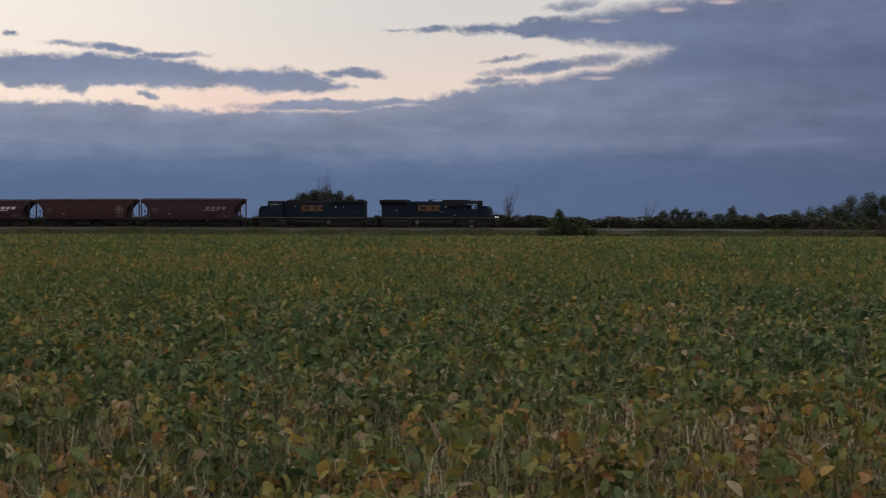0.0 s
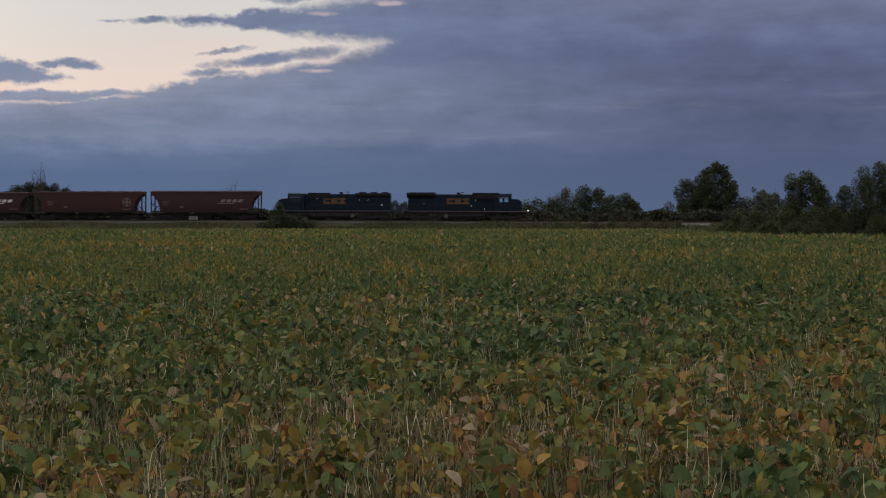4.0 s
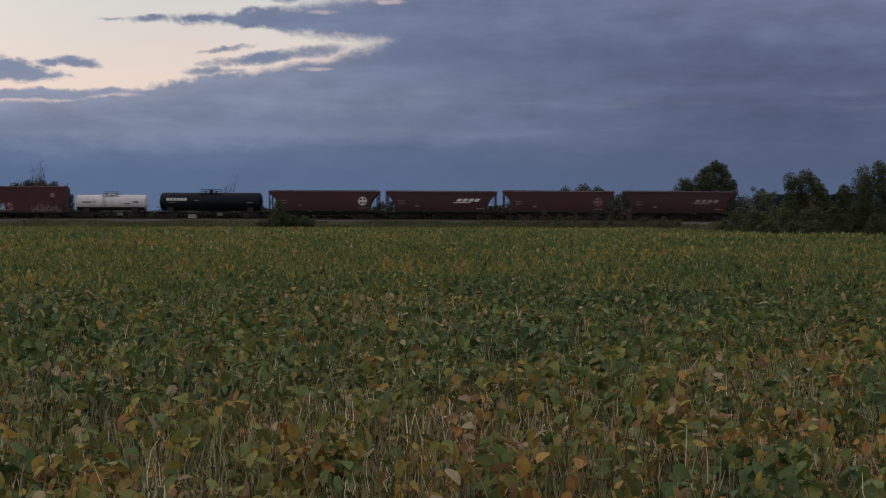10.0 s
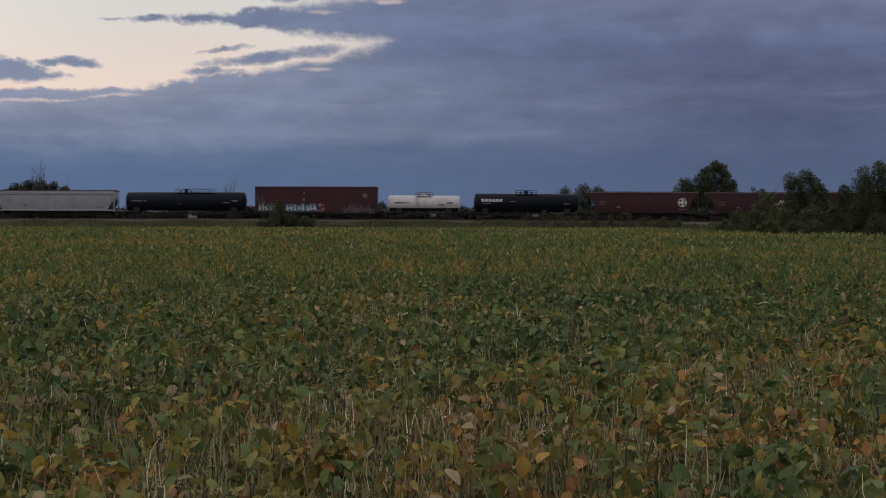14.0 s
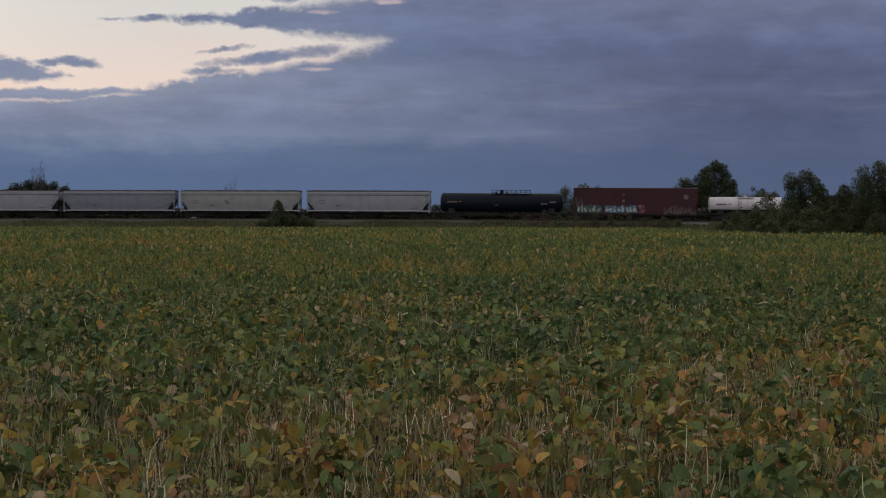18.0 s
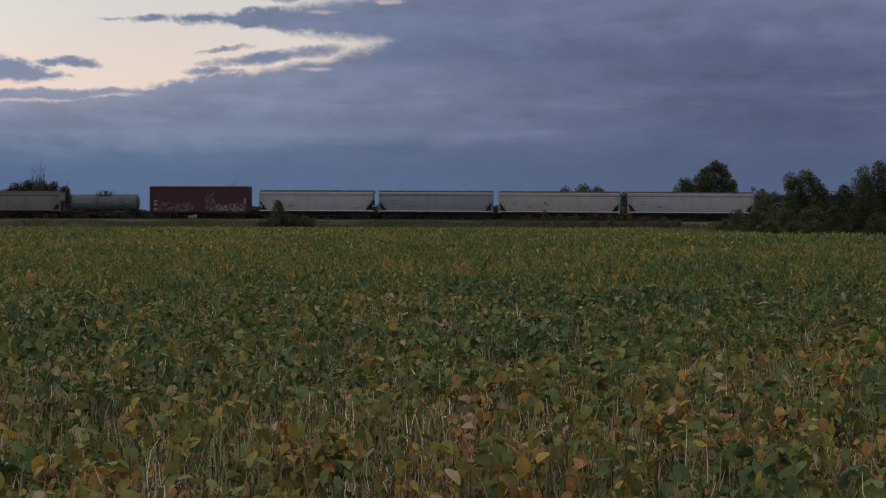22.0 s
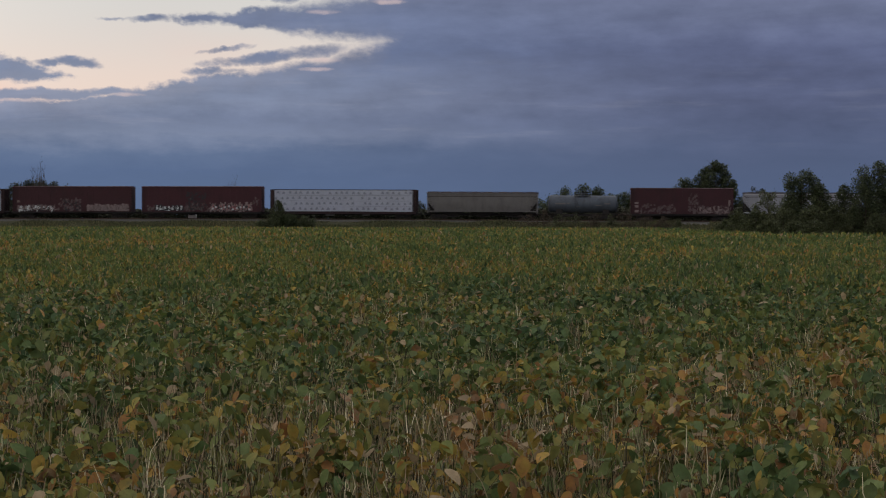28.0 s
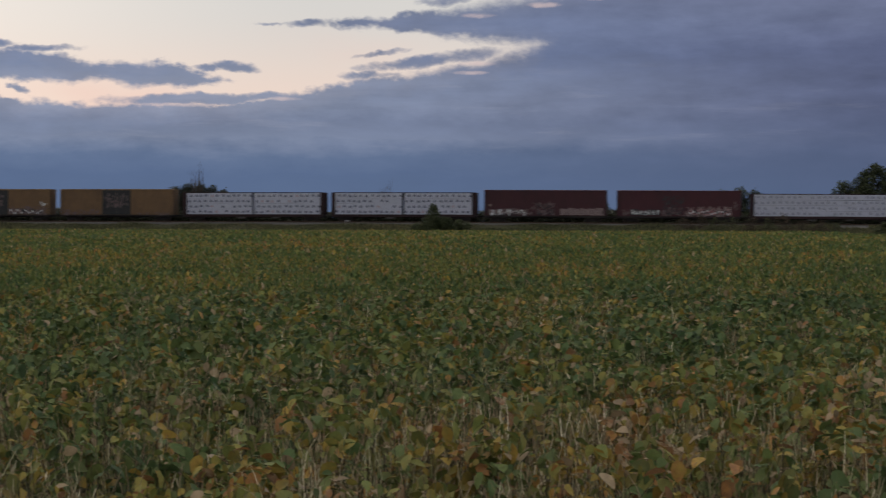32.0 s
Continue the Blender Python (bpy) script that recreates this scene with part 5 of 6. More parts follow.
def smear(c, y, x0, x1, z0, z1, seed, paint_name, label="worn smeared graffiti"):
    """Broken blots of old spray paint."""
    rng = random.Random(seed)
    bm = bmesh.new()
    for i in range(int((x1 - x0) * (z1 - z0) * 11)):
        x, z = rng.uniform(x0, x1), z0 + (z1 - z0) * rng.random() ** 1.3
        a, b, k = rng.uniform(0.05, 0.17), rng.uniform(0.08, 0.30), rng.uniform(-0.12, 0.12)
        yy = y - 0.0006 * (i % 9)
        prism(bm, [(x - a, z - b * 0.5), (x - a * 0.2, z - b), (x + a, z - b * 0.3), (x + a * 0.8 + k, z + b), (x - a * 0.5 + k, z + b * 0.8)], yy - 0.004, yy)
    tagged(part("graffiti", bm, paint_name, c, label), kind="stuff")


def boxcar(s, length, paint_name, label, height=5.1, door="", tags=(), marks=(), door_w=3.6, end_pale=False, sill_z=1.08, rounds=()):
    """A boxcar: sheathed sides with posts, plug doors, ribbed ends, roof, ladders."""
    c = vehicle("boxcar", s, label, "boxcar")
    h, w = length / 2, 1.55
    top = height - 0.14
    boxes("body", paint_name, c, (-h, h, -w, w, sill_z, top))
    n = int(length / 1.05)
    hh = top - sill_z - 0.06
    post = shared("side_post_%s_%d" % (paint_name, hh * 100), lambda bm: box(bm, -0.05, 0.05, -0.025, 0.025, 0, hh), paint_name)
    for y in (-1, 1):
        for i in range(n + 1):
            x = -h + 0.05 + i * (length - 0.1) / n
            if abs(x) > door_w / 2 + 0.12:
                hang("side_post", post, c, at=(x, y * (w + 0.025), sill_z + 0.03))
    for y in (-1, 1):
        for e in (-1, 1):
            x0, x1 = sorted((e * 0.015, e * door_w / 2))
            d = boxes("door", door or paint_name, c, (x0, x1, *sorted((y * (w + 0.003), y * (w + 0.07))), sill_z + 0.02, top - 0.12), label="black sliding door" if door else "")
            bm = bmesh.new()
            for k in (0.3, 0.7):
                x = e * door_w / 2 * k
                rod(bm, (x, y * (w + 0.10), sill_z + 0.1), (x, y * (w + 0.10), top - 0.2), 0.025, 5)
            for z in (sill_z + 0.9, sill_z + 2.0, sill_z + 3.0):
                box(bm, *sorted((e * 0.1, e * (door_w / 2 - 0.1))), *sorted((y * (w + 0.07), y * (w + 0.085))), z - 0.04, z + 0.04)
            part("lock_rod", bm, door or paint_name, d)
        boxes("door_track", "under", c, (-door_w, door_w, *sorted((y * (w + 0.055), y * (w + 0.14))), sill_z - 0.08, sill_z - 0.005))
        boxes("side_sill", "under", c, (-h, h, *sorted((y * (w - 0.12), y * (w - 0.003))), sill_z - 0.28, sill_z - 0.002))
        for e in (-1, 1):
            ladder(c, e * (h - 0.32), y * (w + 0.09), sill_z - 0.35, top - 0.2 if e < 0 else 2.6)
            if end_pale:
                boxes("corner_patch", "patch_pale", c, (*sorted((e * (h - 0.55), e * (h - 0.1))), *sorted((y * (w + 0.052), y * (w + 0.058))), top - 0.55, top - 0.06))
    for e in (-1, 1):
        rib = shared("end_rib_" + paint_name, lambda bm: box(bm, -0.044, 0.044, -w + 0.1, w - 0.1, -0.1, 0.1), paint_name)
        for i in range(9):
            hang("end_rib", rib, c, at=(e * (h + 0.046), 0, sill_z + 0.3 + i * (top - sill_z - 0.5) / 8))
    bm = bmesh.new()
    prof = [(-w - 0.06, top), (-w - 0.06, top + 0.04), (0, height), (w + 0.06, top + 0.04), (w + 0.06, top)]
    loft(bm, [[(x, y, z) for y, z in prof] for x in (-h - 0.05, h + 0.05)])
    roof = part("roof", bm, paint_name, c)
    bm = bmesh.new()
    for i in range(1, n):
        x = -h + i * length / n
        prism(bm, [(x - 0.05, top + 0.05), (x + 0.05, top + 0.05), (x + 0.05, height + 0.03), (x - 0.05, height + 0.03)], -0.5, 0.5)
    part("roof_ribs", bm, paint_name, roof)
    boxes("center_sill", "under", c, (-h - 0.1, h + 0.1, -0.34, 0.34, 0.64, sill_z - 0.02))
    bm = bmesh.new()
    rod(bm, (-2.4, -0.8, 0.7), (-1.2, -0.8, 0.7), 0.2, 10)
    part("air_reservoir", bm, "under", c)
    boxes("brake_rigging", "under", c, (0.4, 1.2, -0.9, -0.4, 0.5, 0.9), (2.6, 3.4, -0.9, -0.5, 0.55, 0.85))
    for x in (-h + 2.2, h - 2.2):
        truck(c, x)
    couplers(c, h + 0.35)
    y = -w - 0.054
    for kind, items in marks:
        bars("stencil", c, kind, y, items)
    for tag in tags:
        (smear if len(tag) == 6 else graffiti)(c, y - 0.034, *tag)
    for x, z, r in rounds:
        bm = bmesh.new()
        prism(bm, [(x + r * math.cos(k * math.pi / 9), z + r * math.sin(k * math.pi / 9)) for k in range(18)], y, y - 0.006)
        part("round_emblem", bm, "mark_dim", c, "pale round emblem on the side")
    return c


def centerbeam(s, length, label, split=True, seed=0):
    """A centerbeam flat car: deck, end bulkheads, middle truss, and wrapped lumber in rows."""
    c = vehicle("centerbeam_car", s, label, "flat car")
    h = length / 2
    boxes("deck", "beam", c, (-h, h, -1.5, 1.5, 0.98, 1.16))
    boxes("center_sill", "under", c, (-h - 0.1, h + 0.1, -0.35, 0.35, 0.62, 0.975))
    for y in (-1, 1):
        boxes("side_sill", "beam", c, (-h, h, *sorted((y * 1.502, y * 1.56)), 0.78, 1.14))
    top = 4.88 if split else 4.84
    for e in (-1, 1):
        b = boxes("bulkhead", "beam", c, (*sorted((e * h, e * (h - 0.16))), -1.5, 1.5, 1.165, top))
        bm = bmesh.new()
        for y in (-1.3, -0.65, 0.0, 0.65, 1.3):
            box(bm, *sorted((e * (h + 0.002), e * (h + 0.12))), y - 0.06, y + 0.06, 1.2, top - 0.05)
        part("bulkhead_ribs", bm, "beam", b)
        for y in (-1, 1):
            boxes("corner_post", "beam", c, (*sorted((e * (h - 0.50), e * (h - 0.165))), *sorted((y * 1.30, y * 1.54)), 1.165, top))
            ladder(c, e * (h - 0.3), y * 1.60, 0.7, 2.6)
    # middle truss
    bm = bmesh.new()
    box(bm, -h + 0.17, h - 0.17, -0.16, 0.16, top - 0.16, top + 0.02)
    n = 16
    for i in range(n):
        x0, x1 = -h + 0.3 + (length - 0.6) * i / n, -h + 0.3 + (length - 0.6) * (i + 1) / n
        rod(bm, (x0, 0, 1.16), (x0, 0, top - 0.16), 0.06, 5)
        rod(bm, (x0, 0, 1.16) if i % 2 else (x0, 0, top - 0.16), (x1, 0, top - 0.16) if i % 2 else (x1, 0, 1.16), 0.045, 5)
    part("center_truss", bm, "beam", c)
    boxes("top_chord", "beam", c, (-h + 0.17, h - 0.17, -1.36, -0.165, top - 0.075, top + 0.03), (-h + 0.17, h - 0.17, 0.165, 1.36, top - 0.075, top + 0.03))
    rng = random.Random(seed)
    # bundles of wrapped lumber, four high
    inner = h - 0.60
    cols = []
    if split:
        for x0, x1 in ((-inner, -0.22), (0.22, inner)):
            cols += [(x0 + (x1 - x0) * i / 3 + 0.006, x0 + (x1 - x0) * (i + 1) / 3 - 0.006) for i in range(3)]
    else:
        cols = [(-inner + 2 * inner * i / 6 + 0.006, -inner + 2 * inner * (i + 1) / 6 - 0.006) for i in range(6)]
    rows = 4
    zh = (top - 0.10 - 1.19) / rows
    for y in (-1, 1):
        for x0, x1 in cols:
            for r in range(rows):
                z0 = 1.19 + r * zh
                out = rng.uniform(1.40, 1.45)
                bm = bmesh.new()
                box(bm, x0, x1, *sorted((y * 0.20, y * out)), z0, z0 + zh - 0.02)
                bmesh.ops.bevel(bm, geom=bm.edges[:], offset=0.035, segments=1, affect="EDGES")
                b = part("lumber_pack", bm, "wrap", c, "white plastic wrapped lumber")
                if y < 0:
                    for i in range(4):
                        if rng.random() < 0.06:
                            continue
                        xx = x0 + (x1 - x0) * (i + 0.5 + (0.2 if r % 2 else -0.12) + rng.uniform(-0.12, 0.12)) / 4
                        tint = "wrap_mark_faint" if not split else "wrap_mark_red" if rng.random() < 0.08 else "wrap_mark"
                        wide = 0.25 if split else 0.24
                        mark = shared("printed_mark_%s_%d" % (tint, split), lambda bm: prism(bm, [(-wide, -0.20), (-0.06, -0.14), (wide, -0.20), (wide * 0.75, 0.08), (0.10, 0.25), (-0.08, 0.22), (-wide * 0.8, 0.06)], -0.003, 0.003), tint)
                        hang("printed_mark", mark, b, at=(xx, -out - 0.007, z0 + zh * rng.uniform(0.40, 0.55)))
    for x in (-h + 2.3, h - 2.3):
        truck(c, x)
    couplers(c, h + 0.3)
    boxes("brake_gear", "dullgrey", c, (-3.0, -1.6, -1.1, -0.4, 0.45, 0.75), (3.2, 4.4, -1.1, -0.5, 0.5, 0.74))
    return c


def locomotive(s, label, face=1, style=0):
    """A six-axle road diesel: frame, fuel tank, hoods, cab, radiators, handrails. face: +1 with the cab ahead."""
    c = vehicle("locomotive", s, label, "locomotive", "locomotives of the freight train")
    h, f = 10.2, face

    def bx(name, material, *dims, parent=None, label=""):
        return boxes(name, material, parent or c, *[(*sorted((f * a, f * b)), y0, y1, z0, z1) for a, b, y0, y1, z0, z1 in dims], label=label)
    bx("frame", "under", (-h + 0.25, h - 0.25, -1.35, 1.35, 1.15, 1.50))
    bx("walkway", "blue", (-h + 0.1, h - 0.1, -1.52, 1.52, 1.503, 1.60))
    for y in (-1, 1):
        bx("sill_stripe", "stripe", (-h + 0.15, h - 0.15, *sorted((y * 1.523, y * 1.53)), 1.515, 1.585), label="worn yellow stripe along the walkway")
        bx("side_skirt", "blue", (-h + 0.3, h - 0.3, *sorted((y * 1.40, y * 1.50)), 1.25, 1.50))
    # fuel tank with chamfered bottom
    bm = bmesh.new()
    prof = [(-1.35, 1.14), (-1.42, 0.75), (-1.1, 0.36), (1.1, 0.36), (1.42, 0.75), (1.35, 1.14)]
    loft(bm, [[(x, y, z) for y, z in prof] for x in (-3.0, 3.0)])
    part("fuel_tank", bm, "under", c)
    bx("tank_end", "dullgrey", (-3.55, -3.05, -1.2, -0.5, 0.5, 1.1))
    # long hood
    zr = 4.36
    bm = bmesh.new()
    prof = [(-0.92, 1.602), (-0.92, zr - 0.16), (-0.72, zr), (0.72, zr), (0.92, zr - 0.16), (0.92, 1.602)]
    x0, x1 = sorted((f * (-h + 0.55), f * 4.7))
    loft(bm, [[(x, y, z) for y, z in prof] for x in (x0, x1)])
    hood = part("long_hood", bm, "blue", c)
    for i in range(13):
        x = -h + 1.4 + i * 1.02
        if abs(x + 0.6) > 1.9:
            bx("hood_door", "blue", (x, x + 0.94, -0.945, -0.923, 1.75, 3.3), parent=hood)
            bx("hood_door", "blue", (x, x + 0.94, 0.923, 0.945, 1.75, 3.3), parent=hood)
    # radiator section, flared wide at the rear; blower and dynamic brake boxes
    bm = bmesh.new()
    if style == 0:
        prof = [(-0.95, 3.75), (-1.46, 4.15), (-1.46, 4.52), (-1.3, 4.62), (1.3, 4.62), (1.46, 4.52), (1.46, 4.15), (0.95, 3.75)]
        x0, x1 = sorted((f * (-h + 0.35), f * (-h + 5.1)))
    else:
        prof = [(-0.95, 3.8), (-1.15, 4.1), (-1.15, 4.46), (-1.0, 4.52), (1.0, 4.52), (1.15, 4.46), (1.15, 4.1), (0.95, 3.8)]
        x0, x1 = sorted((f * (-h + 0.6), f * (-h + 6.4)))
    loft(bm, [[(x, y, z) for y, z in prof] for x in (x0, x1)])
    rad = part("radiator", bm, "loco_roof", c)
    for i in range(3):
        bm = bmesh.new()
        x = f * (-h + (1.4 + i * 1.4 if style == 0 else 1.5 + i * 1.9))
        z = 4.62 if style == 0 else 4.52
        rod(bm, (x, 0, z - 0.02), (x, 0, z + (0.06 if style == 0 else 0.18)), 0.62, 16)
        part("fan", bm, "loco_roof", rad)
    bm = bmesh.new()
    for i in range(12):
        z = 4.17 + i * 0.028
        box(bm, x0 + 0.2, x1 - 0.2, *((-1.475, -1.462) if style == 0 else (-1.165, -1.152)), z, z + 0.014)
    part("grille", bm, "under", rad)
    bx("blower_housing", "loco_roof", (1.1, 5.5, -1.30, 1.30, 3.55, 4.62) if style == 0 else (0.6, 4.2, -1.12, 1.12, 3.7, 4.56))
    bm = bmesh.new()
    for i in range(9):
        x = f * (1.5 + i * 0.4) if style == 0 else f * (1.0 + i * 0.34)
        box(bm, x - 0.06, x + 0.06, *((-1.315, -1.303) if style == 0 else (-1.135, -1.123)), 3.75, 4.4)
    part("intake_louvers", bm, "under", c)
    bm = bmesh.new()
    rod(bm, (f * -1.3, 0.0, zr - 0.02), (f * -1.3, 0.0, zr + 0.32), 0.30, 10)
    part("exhaust_stack", bm, "loco_roof", c)
    bm = bmesh.new()
    for k in (-0.14, 0.0, 0.14):
        rod(bm, (f * (-0.9 if style == 0 else -2.6), k, zr + 0.34), (f * (-0.4 if style == 0 else -2.1), k, zr + 0.36), 0.03, 6, 0.08)
    rod(bm, (f * (-0.8 if style == 0 else -2.5), 0, zr), (f * (-0.8 if style == 0 else -2.5), 0, zr + 0.36), 0.04, 6)
    part("horn", bm, "under", c)
    # cab: walls with real window openings
    bm = bmesh.new()
    for x0, x1 in ((4.75, 4.85), (7.40, 7.50)):
        prof = [(-1.5, 1.602), (-1.5, 3.95), (-1.15, 4.42), (1.15, 4.42), (1.5, 3.95), (1.5, 1.602)]
        a, b = sorted((f * x0, f * x1))
        if x0 < 6:
            loft(bm, [[(x, y, z) for y, z in prof] for x in (a, b)])
        else:
            box(bm, a, b, -1.5, 1.5, 1.602, 3.25), box(bm, a, b, -1.3, 1.3, 3.95, 4.2)
            for y0 in (-1.5, -0.2, 1.2):
                box(bm, a, b, y0, y0 + (0.4 if y0 == -0.2 else 0.3), 3.25, 3.95)
    for y in (-1, 1):
        ys = sorted((y * 1.5, y * 1.42))
        for x0, x1, z0, z1 in ((4.85, 7.40, 1.602, 3.05), (4.85, 7.40, 3.75, 3.96), (4.85, 5.45, 3.05, 3.75), (6.12, 6.3, 3.05, 3.75), (7.05, 7.40, 3.05, 3.75)):
            box(bm, *sorted((f * x0, f * x1)), *ys, z0, z1)
        prism_pts = [(y * 1.5, 3.96), (y * 1.15, 4.42), (y * 1.07, 4.38), (y * 1.42, 3.96)]
        loft(bm, [[(x, yy, z) for yy, z in prism_pts] for x in sorted((f * 4.85, f * 7.5))])
    cab = part("cab", bm, "blue", c)
    for y in (-1, 1):
        for a, b in ((5.45, 6.12), (6.3, 7.05)):
            bx("cab_window", "pane" if style == 0 else "glass", (a, b, *sorted((y * 1.45, y * 1.46)), 3.05, 3.75), parent=cab)
        bx("window_shade", "mark", (5.4, 7.1, *sorted((y * 1.503, y * 1.60)), 3.80, 3.84), parent=cab)
    bx("cab_roof", "dullgrey" if style == 0 else "grey", (4.72, 7.62, -1.16, 1.16, 4.423, 4.50), parent=cab)
    for y0, y1 in ((-1.2, -0.2), (0.2, 1.2)):
        bx("windshield", "pane", (7.44, 7.45, y0, y1, 3.25, 3.95), parent=cab)
    bx("cab_seat", "under", (5.0, 5.4, -1.1, -0.5, 1.7, 3.0), parent=cab)
    bx("control_stand", "under", (6.4, 6.9, 0.2, 1.2, 1.7, 3.1), parent=cab)
    # nose with a sloped front
    bm = bmesh.new()
    nose_w = 1.35 if style == 0 else 0.95
    prism(bm, [(f * x, z) for x, z in ((7.502, 1.602), (7.502, 3.62), (8.75, 3.55), (9.25, 3.1), (9.3, 1.602))], -nose_w, nose_w)
    nose = part("nose", bm, "blue", c)
    for y in (-0.13, 0.13):
        bm = bmesh.new()
        rod(bm, (f * 9.18, y, 3.30), (f * 9.28, y, 3.30), 0.10, 10)
        part("headlight", bm, "glass", nose)
    for y in (-0.95, 0.95):
        bm = bmesh.new()
        rod(bm, (f * (h + 0.02), y, 1.72), (f * (h + 0.14), y, 1.72), 0.085, 10)
        part("ditch_light", bm, "lamp" if f > 0 else "glass", c, "lit white ditch light" if f > 0 else "")
    # pilot, steps, handrails
    for e in (-1, 1):
        bx("pilot", "under", (e * (h - 0.02), e * (h + 0.14), -1.45, 1.45, 0.35, 1.49))
        for y in (-1, 1):
            bx("step", "under", *[(e * (h - 0.75), e * (h - 0.15), *sorted((y * 1.25, y * 1.5)), z, z + 0.05) for z in (0.45, 0.8, 1.15)])
    for y in (-1, 1):
        bm = bmesh.new()
        xs = [-h + 0.2 + i * 1.28 for i in range(12)]
        for x in xs:
            rod(bm, (f * x, y * 1.47, 1.6), (f * x, y * 1.47, 2.62), 0.022, 5)
        rod(bm, (f * xs[0], y * 1.47, 2.62), (f * xs[-1], y * 1.47, 2.62), 0.024, 5)
        for x in (7.6, 8.6, 9.6, 10.1):
            rod(bm, (f * x, y * 1.47, 1.6), (f * x, y * 1.47, 2.5), 0.022, 5)
        rod(bm, (f * 7.6, y * 1.47, 2.5), (f * 10.1, y * 1.47, 2.5), 0.024, 5)
        part("handrail", bm, "under", c)
    # side emblem: three plain yellow blocks, each with a slit
    k = -3.2 if style == 0 else -1.6
    lo, hi = 2.72, 3.72
    for i in range(3):
        a = k + i * 1.3
        bars("emblem_block", c, "gold", -0.949, [(a, a + 1.16, lo, lo + 0.36, 0.0), (a, a + 1.16, hi - 0.36, hi, 0.0), (a + 0.1, a + 1.06, lo + 0.36, hi - 0.36, 0.0)][:3 if i == 1 else 2] +
             ([(a, a + 0.42, lo + 0.36, hi - 0.36, 0.0)] if i == 0 else [(a + 0.37, a + 0.79, lo + 0.36, hi - 0.36, 0.0)] if i == 2 else []), "faded yellow block of the hood emblem")
    # small side lights
    for x, z in ((0.9, 2.45), (1.6, 3.4), (3.1, 1.95), (-7.0, 2.8)) if style == 0 else ((-4.5, 3.4), (-6.0, 3.35), (2.6, 3.55), (-8.2, 2.55)):
        boxes("step_light", "lamp_small", c, (f * x - 0.05, f * x + 0.05, -0.975, -0.955, z - 0.05, z + 0.05), label="small white side light")
    for x in (-6.7, 6.7):
        truck(c, x, True)
    couplers(c, h + 0.35, 0.9)
    return c


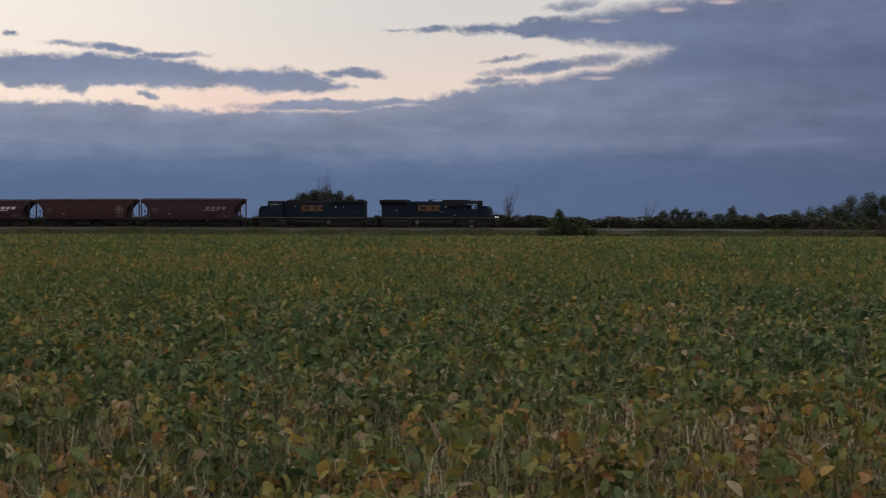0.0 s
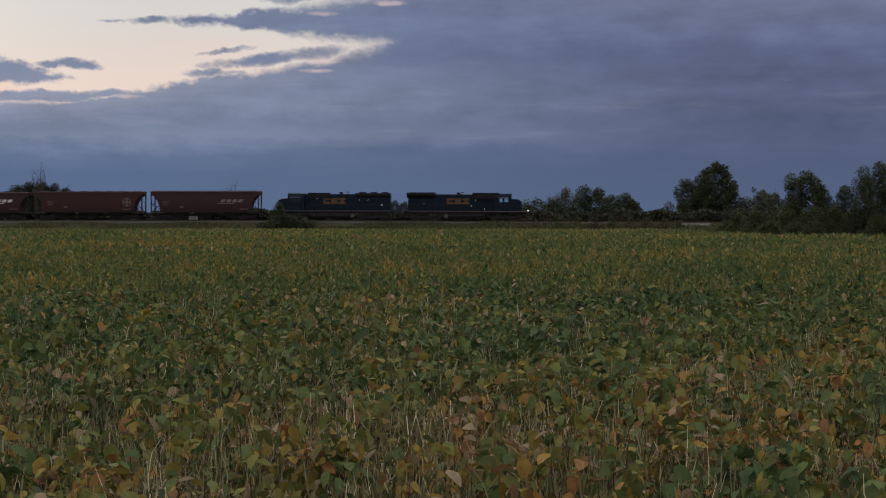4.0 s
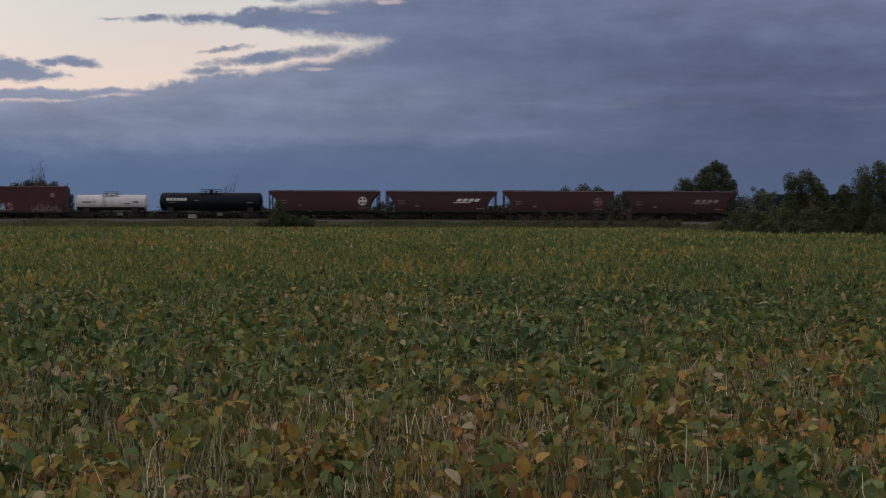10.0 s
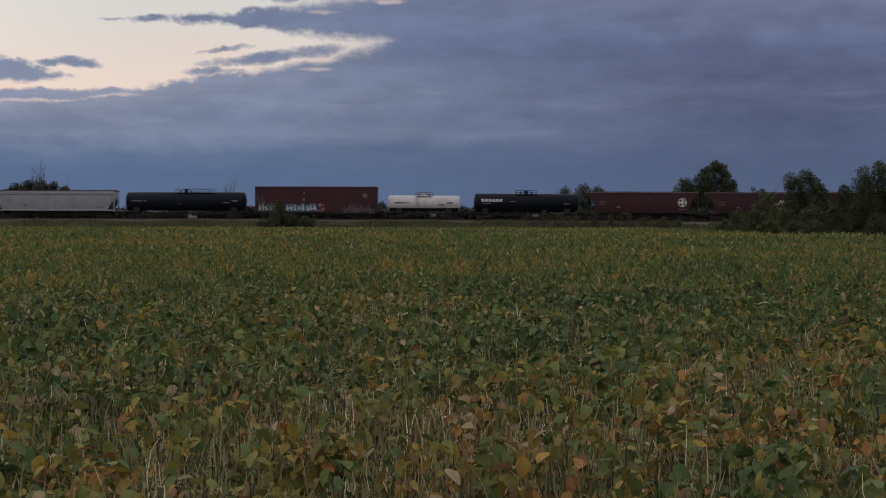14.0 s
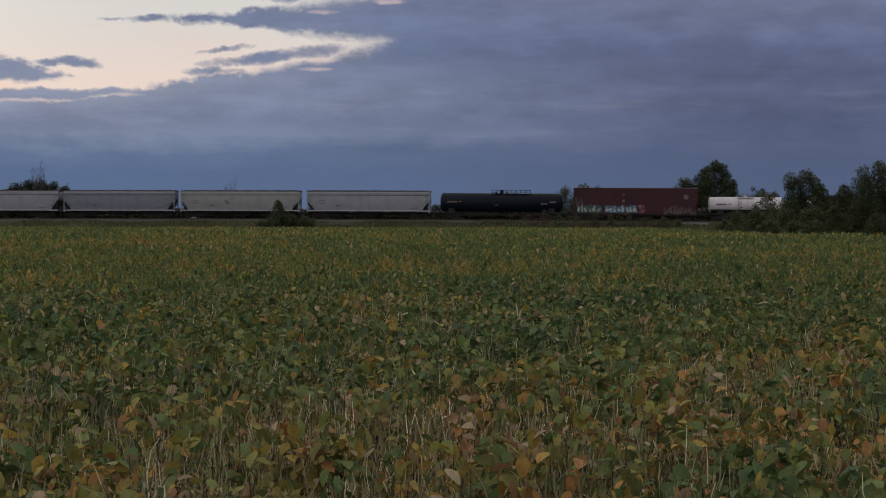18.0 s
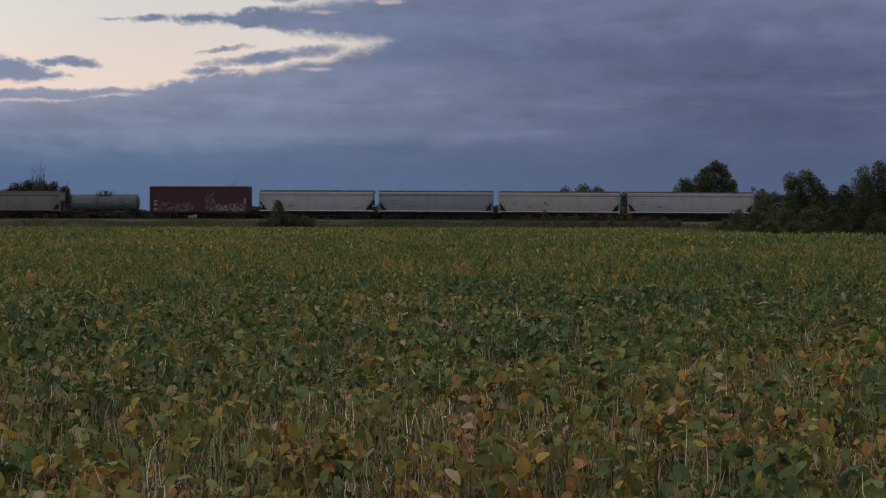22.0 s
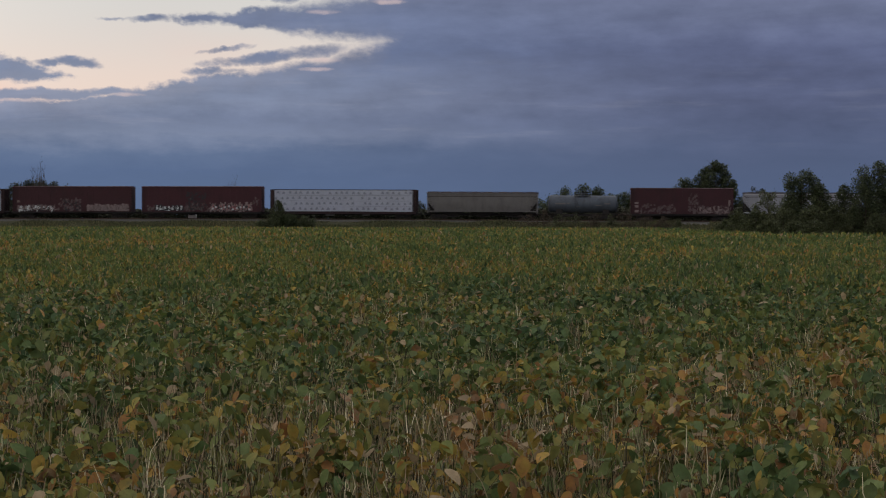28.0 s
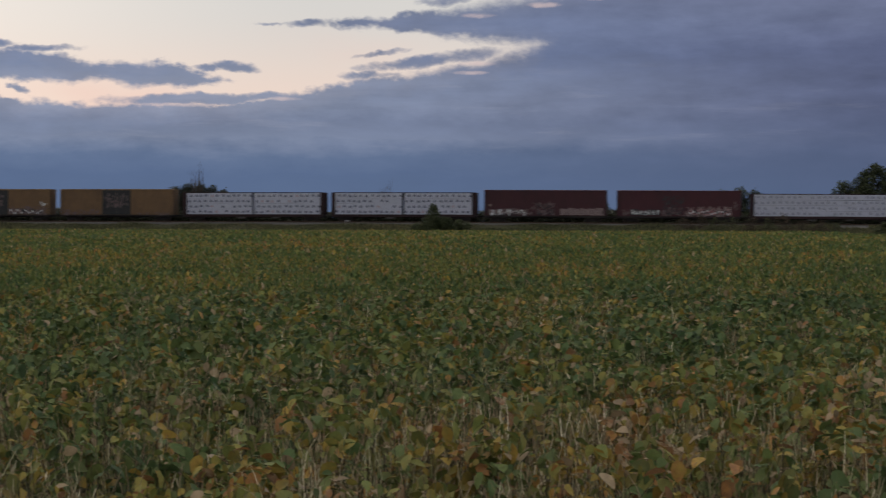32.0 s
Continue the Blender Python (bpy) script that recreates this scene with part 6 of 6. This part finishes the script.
def make_train():
    locomotive(162.3, "dark blue diesel locomotive leading the freight train", 1, 0)
    locomotive(140.0, "dark blue diesel locomotive coupled backwards behind the leader", -1, 1)
    H = "oxide red covered hopper with a "
    covered_hopper(118.5, 18.42, "red", H + "pale slanted emblem", height=4.84, logo="bars")
    covered_hopper(98.7, 18.42, "red_faded", H + "dim round emblem", height=4.8, logo="ring")
    covered_hopper(79.2, 18.42, "red", H + "white slanted emblem", logo="bars", dark_end=True)
    covered_hopper(59.6, 18.42, "red_faded", H + "white round emblem", logo="ring", dark_end=True)
    tank_car(40.4, 17.4, "black", "black tank car with a white block emblem", 3.05, logo=True, rail_len=3.4, dome=0.75, zc=2.78)
    tank_car(23.4, 12.1, "white", "short white tank car over a dark frame", 2.6, lower="under", rail_len=2.6, dome=0.3, zc=2.62)
    boxcar(5.3, 20.3, "boxred", "red boxcar with white and blue graffiti along its foot", 5.38,
           tags=((-9.6, -5.6, 1.15, 2.5, 11, "spray_green", "spray_white"), (-5.0, 0.3, 1.15, 2.55, 12, "spray_blue", "spray_white", "spray_white"), (0.5, 1.5, 1.2, 2.6, 13, "spray_pink"), (5.3, 9.7, 1.1, 2.25, 14, "patch_dim"), (4.6, 9.8, 1.1, 1.9, 15, "patch_dim"), (-9.8, -8.6, 2.4, 3.9, 16, "patch_dim")),
           marks=(("patch_pale", [(-2.0, -0.9, 4.1, 4.35, 0), (-2.1, -0.6, 2.95, 3.35, 0), (0.6, 0.8, 3.2, 3.35, 0)]),), rounds=((8.3, 3.85, 0.42),))
    tank_car(-16.8, 20.4, "black", "long black tank car with a railed top walkway", 3.1, rail_len=6.4, dome=0.6, zc=2.82)
    W = "covered hopper with a dark roof edge, "
    covered_hopper(-39.0, 20.6, "grey", "pale grey " + W + "clean sides", band=True)
    covered_hopper(-60.6, 20.1, "cream", "cream " + W + "small emblem", band=True, logo="blot")
    covered_hopper(-81.1, 19.0, "bluegrey", "blue grey " + W + "stained", band=True)
    covered_hopper(-101.1, 19.1, "grey", "pale grey " + W + "stained", band=True, dark_end=True)
    boxcar(-120.8, 16.75, "boxbrown", "brownish red boxcar with faded graffiti", 5.38,
           tags=((-6.8, -1.0, 1.2, 2.6, 21, "patch_dim"), (1.0, 8.0, 1.2, 2.4, 22, "patch_dim"), (2.4, 7.6, 1.3, 2.2, 23, "patch_pale"), (1.0, 2.6, 2.6, 4.4, 24, "patch_dim")),
           marks=(("patch_pale", [(-7.7, -7.1, 2.7, 3.0, 0), (-7.7, -7.1, 2.1, 2.5, 0), (-7.7, -7.1, 1.3, 1.7, 0), (-0.6, 0.3, 4.0, 4.2, 0), (1.2, 1.6, 3.7, 4.2, 0), (7.6, 7.9, 2.4, 3.4, 0)]),))
    tank_car(-137.1, 11.5, "steelgrey", "short grey steel tank car, dirty below", 2.85, rail_len=2.6, dome=0.6, zc=2.62)
    covered_hopper(-153.7, 18.4, "dullgrey", "dull grey covered hopper with weathered sides", 4.55, band=True)
    centerbeam(-176.9, 24.4, "centerbeam flat car loaded with white wrapped lumber", False, 1)
    boxcar(-200.8, 20.25, "boxred", "red boxcar with white and red graffiti", 5.38,
           tags=((-9.2, -8.0, 1.2, 2.1, 30, "patch_dim"), (-7.9, -3.0, 1.2, 2.25, 31, "spray_dark", "spray_white", "spray_white"), (-2.8, 1.2, 1.2, 2.4, 36, "patch_dim"), (1.6, 8.3, 1.2, 2.45, 32, "spray_dark", "spray_pink", "spray_white"),
                 (1.4, 8.6, 1.15, 2.6, 34, "patch_pale"), (-2.6, 0.8, 1.5, 4.4, 38, "spray_dark"), (8.8, 9.7, 2.3, 3.4, 37, "patch_dim")),
           marks=(("mark_dim", [(-2.0, -0.3, 3.0, 3.3, 0)]),))
    boxcar(-222.9, 20.25, "boxbrown", "brownish red boxcar with pale graffiti", 5.38,
           tags=((-9.4, -2.8, 1.2, 2.3, 41, "patch_dim", "patch_pale"), (-8.4, -3.0, 1.25, 2.1, 44, "spray_dark"), (2.6, 9.8, 1.15, 2.5, 42, "patch_pale", "patch_dim"), (-9.0, -3.2, 1.25, 2.0, 47, "spray_white"), (-2.4, 1.6, 1.3, 3.2, 45, "patch_dim"), (-1.4, 1.4, 1.3, 3.0, 46, "spray_dark")),
           marks=(("mark_dim", [(-9.4, -8.9, 2.6, 3.0, 0), (-1.6, -0.9, 2.9, 3.1, 0), (0.6, 1.5, 3.6, 3.85, 0)]), ("patch_pale", [(0.5, 1.1, 1.5, 1.9, 0)])))
    centerbeam(-246.8, 24.5, "centerbeam flat car with two blocks of wrapped lumber", True, 2)
    centerbeam(-272.7, 24.5, "centerbeam flat car with two blocks of wrapped lumber", True, 3)
    boxcar(-296.8, 20.1, "yellow", "ochre yellow boxcar with black centre doors", 5.5, door="door_black", door_w=5.0,
           tags=((-9.6, -3.2, 1.1, 1.9, 54, "patch_dim"), (-2.0, 2.0, 2.4, 4.6, 55, "patch_dim"), (4.0, 9.4, 1.1, 1.5, 56, "patch_dim")))
    boxcar(-318.8, 20.1, "yellow", "ochre yellow boxcar with black doors and graffiti", 5.5, door="door_black", door_w=5.0,
           tags=((2.7, 8.8, 1.1, 2.2, 51, "spray_dark", "patch_pale", "spray_white"), (2.7, 9.4, 1.1, 2.4, 52, "patch_dim"), (-1.8, 1.8, 2.6, 4.4, 53, "patch_dim"), (8.2, 9.5, 2.6, 3.1, 57, "spray_white")))


make_ground()
gravel_crossing()
make_field()
blades("verge_grass", 60000, (-150, 105), (-13.6, -9.0), 0.95, 0.05, "grass", 51, 0.0, "rough grass between field and railway", "grass")
blades("bank_grass", 60000, (-150, 105), (-9.0, -3.6), 0.55, 0.05, "grass", 52, 0.0, "short dull grass on the railway bank", "grass")
rough = blades("rough_grass", 9000, (36, 110), (-112, -100), 1.0, 0.05, "grass", 53, 0.0, "rough grass at the foot of the trees", "grass")
make_trees()
relay_cabinet()
make_train()


# ---- what moves ----
def motions():
    for root, s in TRAIN:
        walk(root, [(t, pose(*rail_xy(s + run(t)), RAIL_Z + slope(s + run(t)), 0, math.degrees(math.atan(-(slope(s + run(t) + 5) - slope(s + run(t) - 5)) / 10)), -BETA)) for t in range(33)])
    # wheels of one size roll alike: one set of keys each
    for r, sets in ROLLING.items():
        first = sets[0]
        walk(first, [(k / FPS, Matrix.Rotation((run(k / FPS) - run(0)) / r, 4, "Y")) for k in range(32 * FPS + 1)])
        for ob in sets[1:]:
            ob.rotation_mode = "QUATERNION"
            ob.animation_data_create()
            ob.animation_data.action = first.animation_data.action
            ob.animation_data.action_slot = first.animation_data.action_slot


motions()
